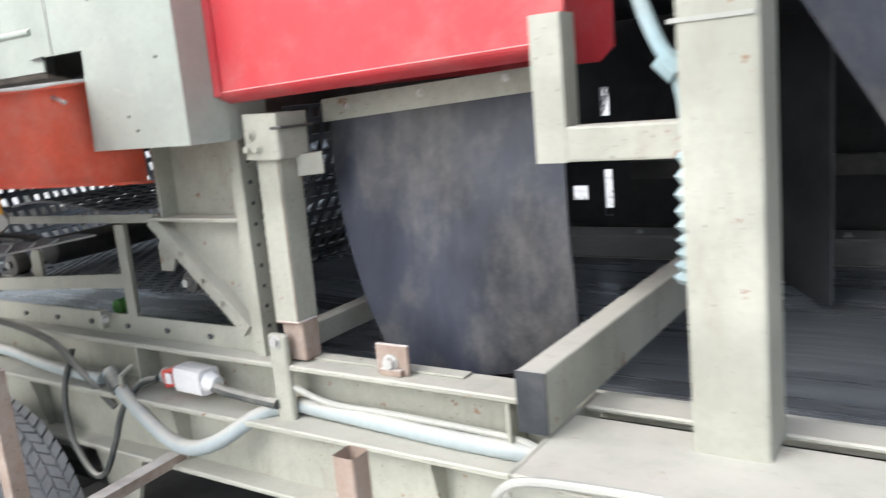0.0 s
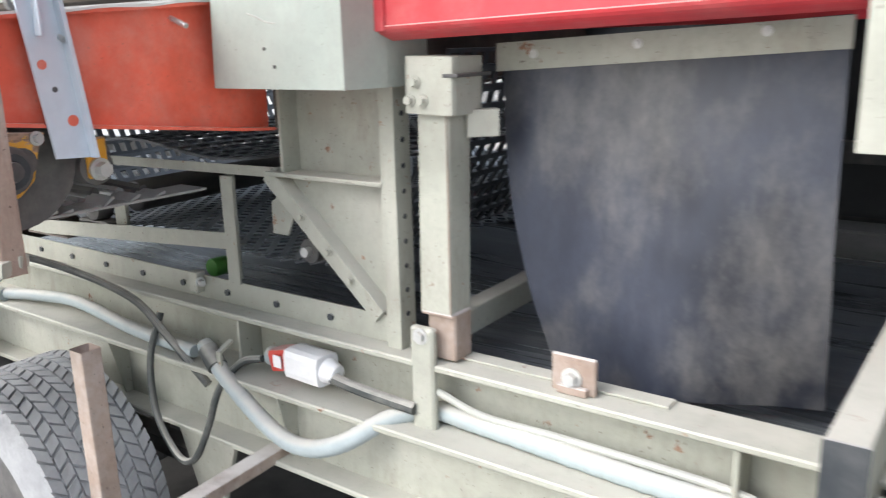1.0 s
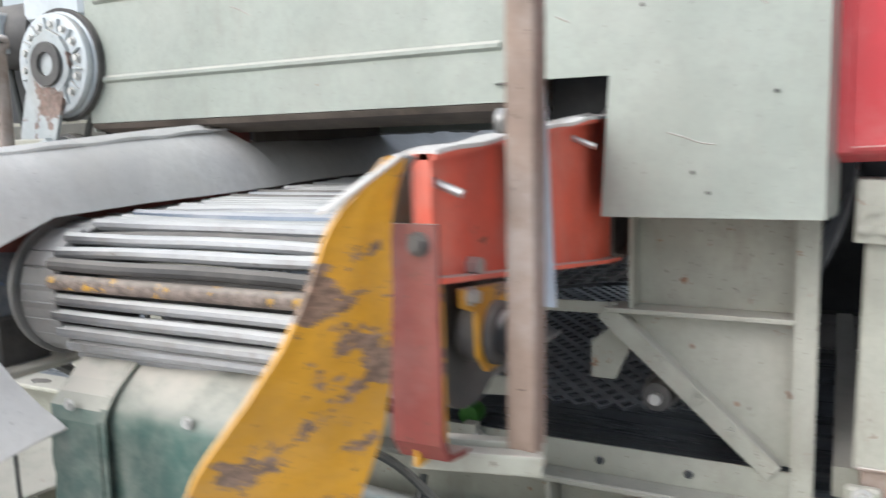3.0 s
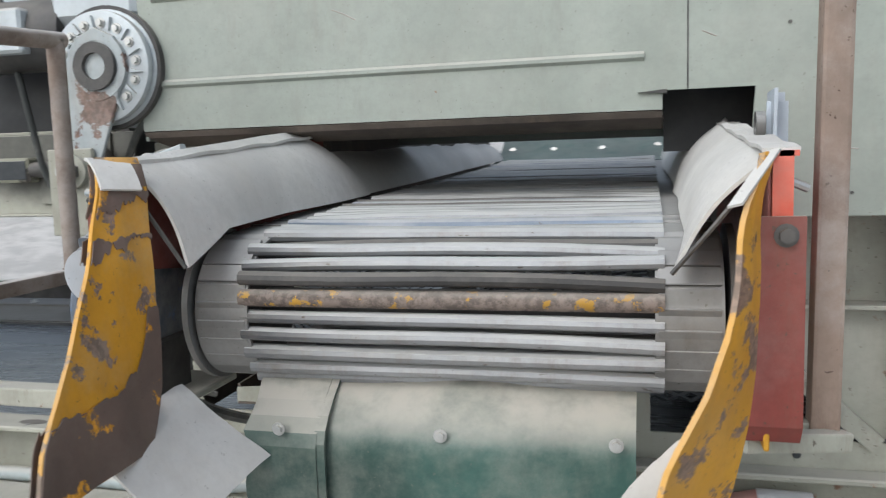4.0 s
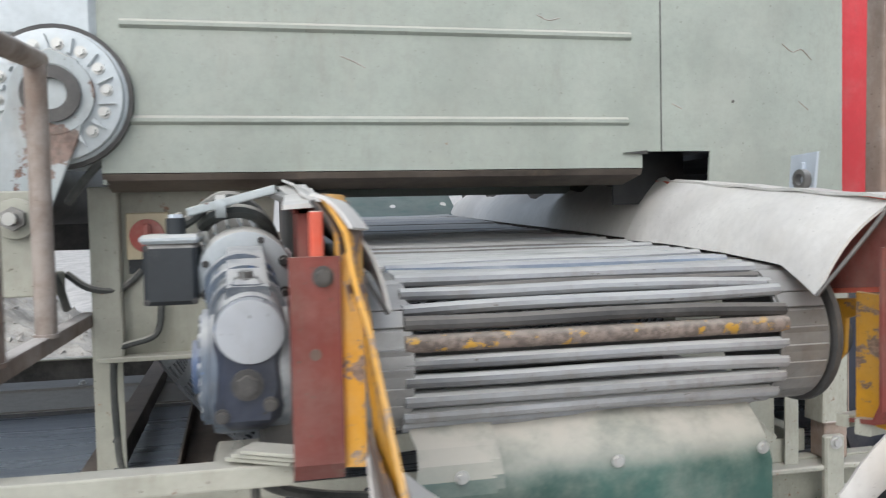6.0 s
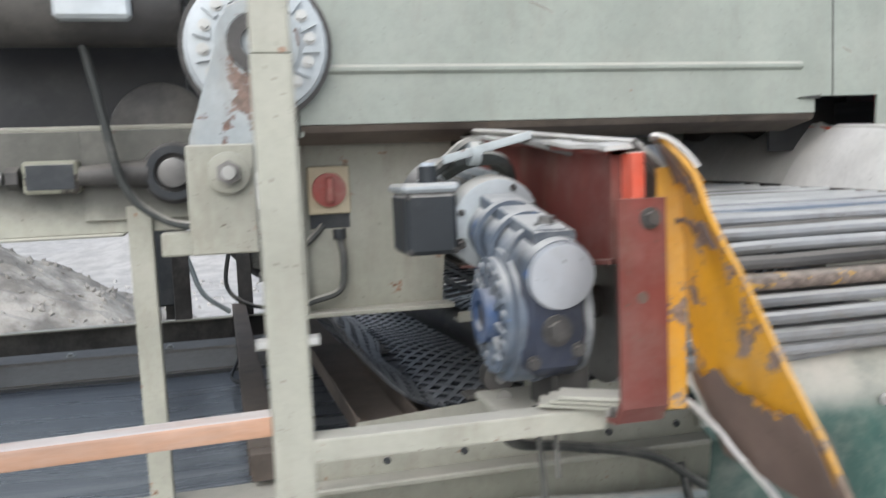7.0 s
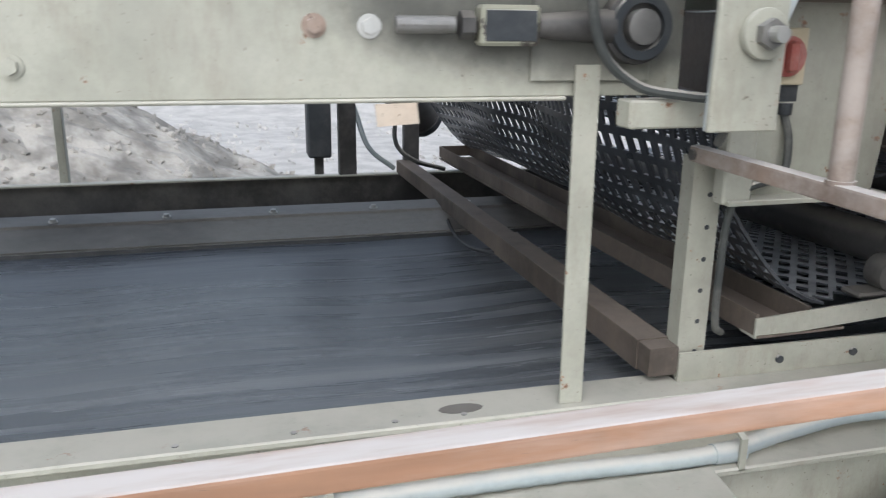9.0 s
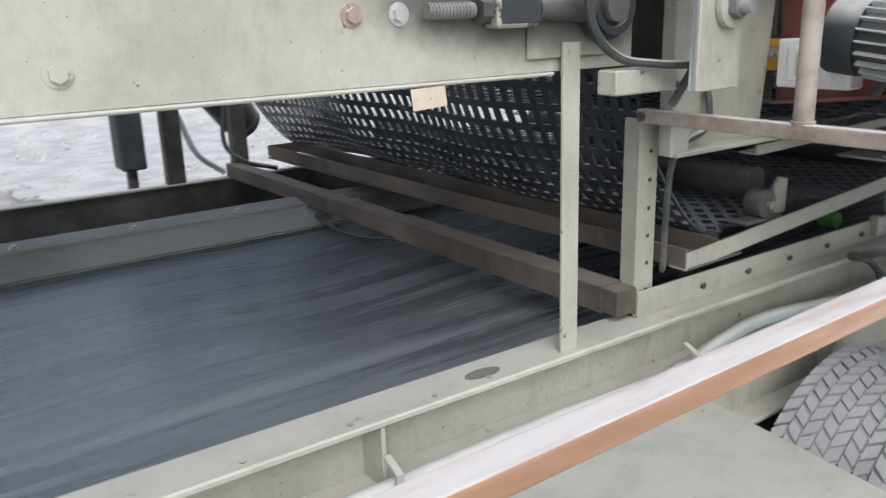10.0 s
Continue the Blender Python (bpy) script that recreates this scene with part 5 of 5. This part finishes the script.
part("tail_drum", rod((-4.02, 1.53, 2.02), (-4.02, 2.94, 2.02), 0.12, 28, bev=0.006), "dark", uc, smooth=True)
for x, z, m2 in ((-4.615, 1.921, "rust"), (-4.514, 1.921, "bolt"), (-5.122, 1.85, "paint"), (-5.5, 1.852, "paint"), (-6.2, 1.852, "paint"), (-6.9, 1.95, "paint")):
    part("bolt", bolt((x, 1.505, z), (0, -1, 0), 0.015, 0.013), m2, uc)
tn = part("tensioner", rod((-4.47, 1.475, 1.925), (-4.36, 1.475, 1.925), 0.015, 16), "steel", uc, "threaded belt tensioner", smooth=True)
for i in range(12):
    part("thread", ring((-4.465 + i * 0.008, 1.475, 1.925), (-4.461 + i * 0.008, 1.475, 1.925), 0.0168, 0.0145, 14), "steel", tn)
part("lock_nut", rod((-4.35, 1.475, 1.925), (-4.325, 1.475, 1.925), 0.026, 6), "dark", tn)
part("housing", box(-4.315, -4.20, 1.45, 1.50, 1.888, 1.962, 0.006), "greasepaint", tn)
part("slot", box(-4.307, -4.208, 1.447, 1.452, 1.897, 1.953, 0.001), "black", tn)
part("neck", rod((-4.20, 1.47, 1.925), (-4.05, 1.47, 1.925), 0.022, 14, r2=0.034), "dark", tn, smooth=True)
be = part("bearing", rod((-3.995, 1.495, 1.925), (-3.995, 1.455, 1.925), 0.072, 30, bev=0.008), "dark", uc, smooth=True)
part("seal_ring", ring((-3.995, 1.457, 1.925), (-3.995, 1.44, 1.925), 0.062, 0.045, 28), "black", be, smooth=True)
part("shaft_end", rod((-3.995, 1.46, 1.925), (-3.995, 1.43, 1.925), 0.034, 22, bev=0.004), "steel", be, smooth=True)
part("bearing_plate", box(-4.20, -3.945, 1.495, 1.504, 1.82, 2.03, 0.002), "darkpatched", uc)
part("bracket", box(-4.03, -3.83, 1.40, 1.46, 1.735, 1.79, 0.004), "paint", uc)
part("hose", hose([(-4.22, 1.40, 2.5), (-4.14, 1.40, 2.1), (-4.10, 1.41, 1.90), (-4.02, 1.41, 1.82), (-3.93, 1.38, 1.80), (-3.86, 1.34, 1.795), (-3.83, 1.36, 1.78), (-3.82, 1.42, 1.70)], 0.010, 8), "cable", uc, smooth=True)
part("tag", prism([(-4.51, 1.782), (-4.43, 1.784), (-4.425, 1.745), (-4.505, 1.74)], "y", 1.478, 1.48), "paper", uc)

dr = thing("drive_unit", (-3.85, 1.25, 1.75), "grey gearbox on a rust-stained torque arm with a dark motor", "gearbox", shift=(-0.035, 0.05, 0.01))
part("torque_arm", prism([(-3.955, 1.745), (-3.825, 1.745), (-3.825, 1.90), (-3.745, 2.10), (-3.72, 2.185), (-3.745, 2.26), (-3.80, 2.285), (-3.86, 2.26), (-3.885, 2.185), (-3.95, 1.99)], "y", 1.212, 1.224, 0.002), "gear", dr)
part("arm_plate", box(-3.96, -3.822, 1.196, 1.210, 1.745, 1.975, 0.003), "paint", dr)
part("arm_washer", rod((-3.875, 1.196, 1.915), (-3.875, 1.178, 1.915), 0.044, 26, bev=0.005), "paint", dr, smooth=True)
part("arm_nut", rod((-3.875, 1.178, 1.915), (-3.875, 1.160, 1.915), 0.026, 6), "steel", dr)
part("arm_stud", rod((-3.875, 1.160, 1.915), (-3.875, 1.135, 1.915), 0.014, 14), "bolt", dr)
part("gear_case", rod((-3.80, 1.46, 2.185), (-3.80, 1.25, 2.185), 0.155, 36, bev=0.015), "case", dr, smooth=True)
part("gear_flange", rod((-3.80, 1.25, 2.185), (-3.80, 1.225, 2.185), 0.146, 36, bev=0.008), "case", dr, smooth=True)
part("output_ring", ring((-3.80, 1.228, 2.185), (-3.80, 1.20, 2.185), 0.062, 0.034, 30), "dark", dr, smooth=True)
part("output_bore", rod((-3.80, 1.226, 2.185), (-3.80, 1.222, 2.185), 0.034, 20), "black", dr)
part("inner_ring", ring((-3.80, 1.225, 2.185), (-3.80, 1.21, 2.185), 0.088, 0.066, 30), "gear", dr, smooth=True)
for i in range(14):
    a = 2 * math.pi * i / 14 + 0.1
    c, s2 = math.cos(a), math.sin(a)
    part("bolt", bolt((-3.80 + 0.112 * c, 1.225, 2.185 + 0.112 * s2), (0, -1, 0), 0.009, 0.012), "bolt", dr)
    part("web_rib", prism([(-3.80 + 0.132 * math.cos(a + 0.2), 2.185 + 0.132 * math.sin(a + 0.2)), (-3.80 + 0.098 * math.cos(a + 0.14), 2.185 + 0.098 * math.sin(a + 0.14)), (-3.80 + 0.098 * math.cos(a + 0.26), 2.185 + 0.098 * math.sin(a + 0.26))], "y", 1.215, 1.226), "case", dr)
part("case_band", ring((-3.80, 1.255, 2.185), (-3.80, 1.275, 2.185), 0.162, 0.150, 40), "dark", dr, smooth=True)
part("gear_neck", box(-3.99, -3.70, 1.27, 1.44, 2.30, 2.46, 0.03), "case", dr)
part("motor_body", rod((-3.95, 1.36, 2.30), (-4.45, 1.36, 2.30), 0.10, 28, bev=0.01), "dark", dr, smooth=True)
part("motor_box", box(-4.20, -4.05, 1.24, 1.30, 2.24, 2.36, 0.008), "case", dr)
part("cable", hose([(-3.66, 1.29, 2.36), (-3.645, 1.285, 2.22), (-3.67, 1.285, 2.10), (-3.74, 1.29, 2.02), (-3.80, 1.32, 1.95)], 0.010, 8), "cable", dr, smooth=True)

# ---- far side odds and ends ----
fm = thing("far_motor", (-4.170, 3.5, 1.25), "dark motor and control box on the far side of the belt", "motor")
part("box_stand", box(-4.36, -4.31, 4.56, 4.61, 0.0, 1.20, 0.004), "dark", fm)
part("control_box", box(-4.40, -4.27, 4.50, 4.66, 1.19, 1.80, 0.01), "black", fm)
part("stand", box(-4.275, -4.185, 4.14, 4.20, 1.155, 1.95, 0.004), "dark", fm)
part("motor_body", rod((-3.98, 4.35, 1.66), (-3.74, 4.50, 1.40), 0.11, 24, bev=0.03), "dark", fm, smooth=True)
part("fan_cover", rod((-3.74, 4.50, 1.40), (-3.71, 4.52, 1.37), 0.105, 24, bev=0.03), "black", fm, smooth=True)
part("motor_stand", box(-3.93, -3.85, 4.14, 4.20, 1.155, 1.75, 0.004), "dark", fm)
part("cable", hose([(-4.30, 4.18, 1.8), (-4.19, 4.16, 1.5), (-4.12, 4.15, 1.30), (-3.98, 4.17, 1.18)], 0.014, 8), "conduit", fm)
part("cable", hose([(-3.95, 4.12, 1.6), (-3.99, 4.10, 1.35), (-3.90, 4.08, 1.24), (-3.72, 4.10, 1.18)], 0.012, 8), "cable", fm)
for x in (-5.63, -7.8):
    solo("far_post", box(x, x + 0.04, 4.19, 4.25, 0.0, 2.6, 0.004), "paint", "pale green steel post on the far side of the belt", "post", "far posts")

# ---- conduit, cables and plug ----
b = hose([(-0.55, 1.47, 0.985), (-0.9, 1.475, 0.985), (-1.2, 1.48, 0.985), (-1.6, 1.50, 0.99), (-1.74, 1.50, 0.99), (-1.83, 1.44, 0.965), (-1.93, 1.37, 0.90), (-2.05, 1.36, 0.86), (-2.18, 1.37, 0.87), (-2.38, 1.40, 0.95), (-2.52, 1.43, 1.03)], 0.024, 12, steps=14, ribbed=0.04)
cd = thing("conduit", (-1.6, 1.44, 0.965), "pale grey corrugated conduit sagging along the chassis", "conduit")
part("pipe", b, "conduit", cd, smooth=True)
part("coupling", rod((-2.44, 1.41, 0.98), (-2.50, 1.425, 1.02), 0.030, 14, bev=0.004), "cable", cd, "dark coupling sleeve", smooth=True)
b = hose([(-2.58, 1.44, 0.99), (-2.9, 1.45, 0.995), (-3.3, 1.49, 1.01), (-3.55, 1.47, 1.0), (-3.8, 1.43, 0.988), (-4.2, 1.44, 0.988), (-5.0, 1.43, 0.99), (-6.5, 1.44, 0.988), (-8.8, 1.44, 0.988)], 0.021, 12, steps=20, ribbed=0.04)
cd = thing("conduit", (-5.0, 1.44, 0.965), "pale blue-grey corrugated conduit lying on the chassis flange", "conduit")
part("pipe", b, "conduit", cd, smooth=True)
part("coupling", rod((-3.70, 1.432, 0.988), (-3.78, 1.432, 0.988), 0.025, 14, bev=0.003), "conduit", cd, smooth=True)
b = hose([(-1.75, 1.45, 1.01), (-1.95, 1.45, 1.02), (-2.15, 1.47, 1.035)], 0.016, 10)
solo("plug_lead", b, "cable", "short dark lead behind the red plug", "cable", smooth=True)
b = hose([(-1.70, 1.475, 1.06), (-1.58, 1.49, 1.02), (-1.40, 1.50, 1.015), (-1.15, 1.50, 1.012), (-0.98, 1.49, 1.01), (-0.88, 1.46, 1.0)], 0.0095, 8)
solo("signal_cable", b, "chain", "thin pale grey cable lying above the conduit", "cable", smooth=True)
pg = thing("power_plug", (-2.155, 1.46, 0.99), "red and white industrial power plug resting on the beam", "plug", shift=(0.004, 0.03, 0.002))
part("red_body", bar((-2.265, 1.455, 1.02), (-2.175, 1.445, 1.045), 0.065, 0.065, 0.012), "redplastic", pg)
part("grip_ring", rod((-2.300, 1.457, 1.02), (-2.255, 1.455, 1.022), 0.028, 14, bev=0.004), "conduit", pg, smooth=True)
part("white_body", bar((-2.190, 1.445, 1.035), (-2.06, 1.437, 1.036), 0.080, 0.085, 0.02), "white", pg)
part("white_collar", rod((-2.062, 1.437, 1.036), (-2.022, 1.436, 1.030), 0.036, 14, bev=0.004, r2=0.026), "white", pg, smooth=True)
part("label", box(-2.240, -2.210, 1.409, 1.412, 1.015, 1.05, 0), "white", pg)
b = hose([(-2.30, 1.457, 1.02), (-2.37, 1.44, 1.0), (-2.43, 1.40, 0.92), (-2.45, 1.36, 0.80), (-2.50, 1.34, 0.70), (-2.58, 1.34, 0.69), (-2.68, 1.35, 0.80), (-2.74, 1.39, 0.95), (-2.75, 1.45, 1.08)], 0.011, 8)
solo("plug_cable", b, "cable", "dark cable drooping in a loop from the plug", "cable", smooth=True)
b = hose([(-3.45, 0.85, 1.50), (-3.40, 1.0, 1.38), (-3.30, 1.2, 1.28), (-3.10, 1.35, 1.20), (-2.85, 1.42, 1.12), (-2.70, 1.43, 1.02), (-2.60, 1.42, 0.97), (-2.52, 1.43, 0.90)], 0.013, 8)
solo("hanging_cable", b, "cable", "dark rubber cable hanging from the motor to the chassis", "cable", smooth=True)
b = hose([(-3.42, 0.78, 1.50), (-3.41, 0.77, 1.3), (-3.43, 0.79, 1.05), (-3.40, 0.8, 0.75)], 0.005, 6)
solo("wire", b, "cable", "thin dark wire dangling below the motor", "cable")
for x in (-4.66, -3.72, -2.42):
    solo("conduit_clip", prism([(1.40, 0.955), (1.408, 0.955), (1.408, 1.03), (1.45, 1.05), (1.45, 1.057), (1.40, 1.035)], "x", x - 0.008, x + 0.008), "paint", "small pale steel clip holding the conduit", "clip", "conduit clips")

# ---- wheel ----
def wheel(cx, y0, y1, r):
    w = thing("wheel", (cx, (y0 + y1) / 2, 0), "dusty truck wheel with chevron tread under the chassis", "wheel")
    ym, hw = (y0 + y1) / 2, (y1 - y0) / 2
    prof = [(-hw * 0.75, r * 0.55), (-hw, r * 0.68), (-hw, r * 0.86), (-hw * 0.88, r * 0.965), (-hw * 0.5, r * 0.982), (0, r * 0.985), (hw * 0.5, r * 0.982), (hw * 0.88, r * 0.965), (hw, r * 0.86), (hw, r * 0.68), (hw * 0.75, r * 0.55)]
    seg = 64
    b = bmesh.new()
    loops = [[b.verts.new((cx + q * math.cos(a), ym + p, r + q * math.sin(a))) for p, q in prof] for a in (2 * math.pi * i / seg for i in range(seg))]
    for i in range(seg):
        for k2 in range(len(prof) - 1):
            b.faces.new((loops[i][k2], loops[(i + 1) % seg][k2], loops[(i + 1) % seg][k2 + 1], loops[i][k2 + 1]))
    ty = part("tyre", b, "tyre", w, smooth=True)
    b = bmesh.new()
    n, lanes = 58, 8
    for i in range(n):
        for j2 in range(lanes):
            a = 2 * math.pi * (i + 0.5 * (j2 % 2)) / n
            yc = ym + hw * 0.92 * (2 * (j2 + 0.5) / lanes - 1)
            sk2 = 0.35 * (1 if j2 % 2 else -1)
            da, dy = 2 * math.pi / n * 0.43, hw / lanes * 0.90
            vs = []
            for rr, f in ((r * 0.975, 1.0), (r * 1.0, 0.88)):
                for ua, uy in ((-1, -1), (1, -1), (1, 1), (-1, 1)):
                    aa = a + da * f * ua + da * sk2 * 2 * uy * f
                    vs.append(b.verts.new((cx + rr * math.cos(aa), yc + dy * f * uy, r + rr * math.sin(aa))))
            for fc in ((4, 5, 6, 7), (0, 1, 5, 4), (1, 2, 6, 5), (2, 3, 7, 6), (3, 0, 4, 7)):
                b.faces.new([vs[q] for q in fc])
    part("tread", b, "tyre", ty)
    part("rim", ring((cx, y0 + 0.04, r), (cx, y1 - 0.04, r), r * 0.57, r * 0.30, 32), "dark", w, smooth=True)
    part("hub", rod((cx, y0 + 0.06, r), (cx, y1, r), r * 0.30, 24), "dark", w, smooth=True)
    return w


wheel(-3.10, 1.0, 1.36, 0.455)
ax = thing("axle_bracket", (-2.6, 1.5, 0.5), "pale green suspension bracket below the chassis", "bracket")
part("hanger", prism([(-2.75, 0.735), (-2.45, 0.735), (-2.55, 0.45), (-2.65, 0.45)], "y", 1.46, 1.48, 0.003), "paint", ax)
part("beam", bar((-3.12, 1.36, 0.47), (-3.12, 3.3, 0.47), 0.12, 0.12, 0.01), "dark", ax)
part("spring", bar((-3.6, 1.5, 0.6), (-2.55, 1.5, 0.58), 0.07, 0.06, 0.005), "dark", ax)
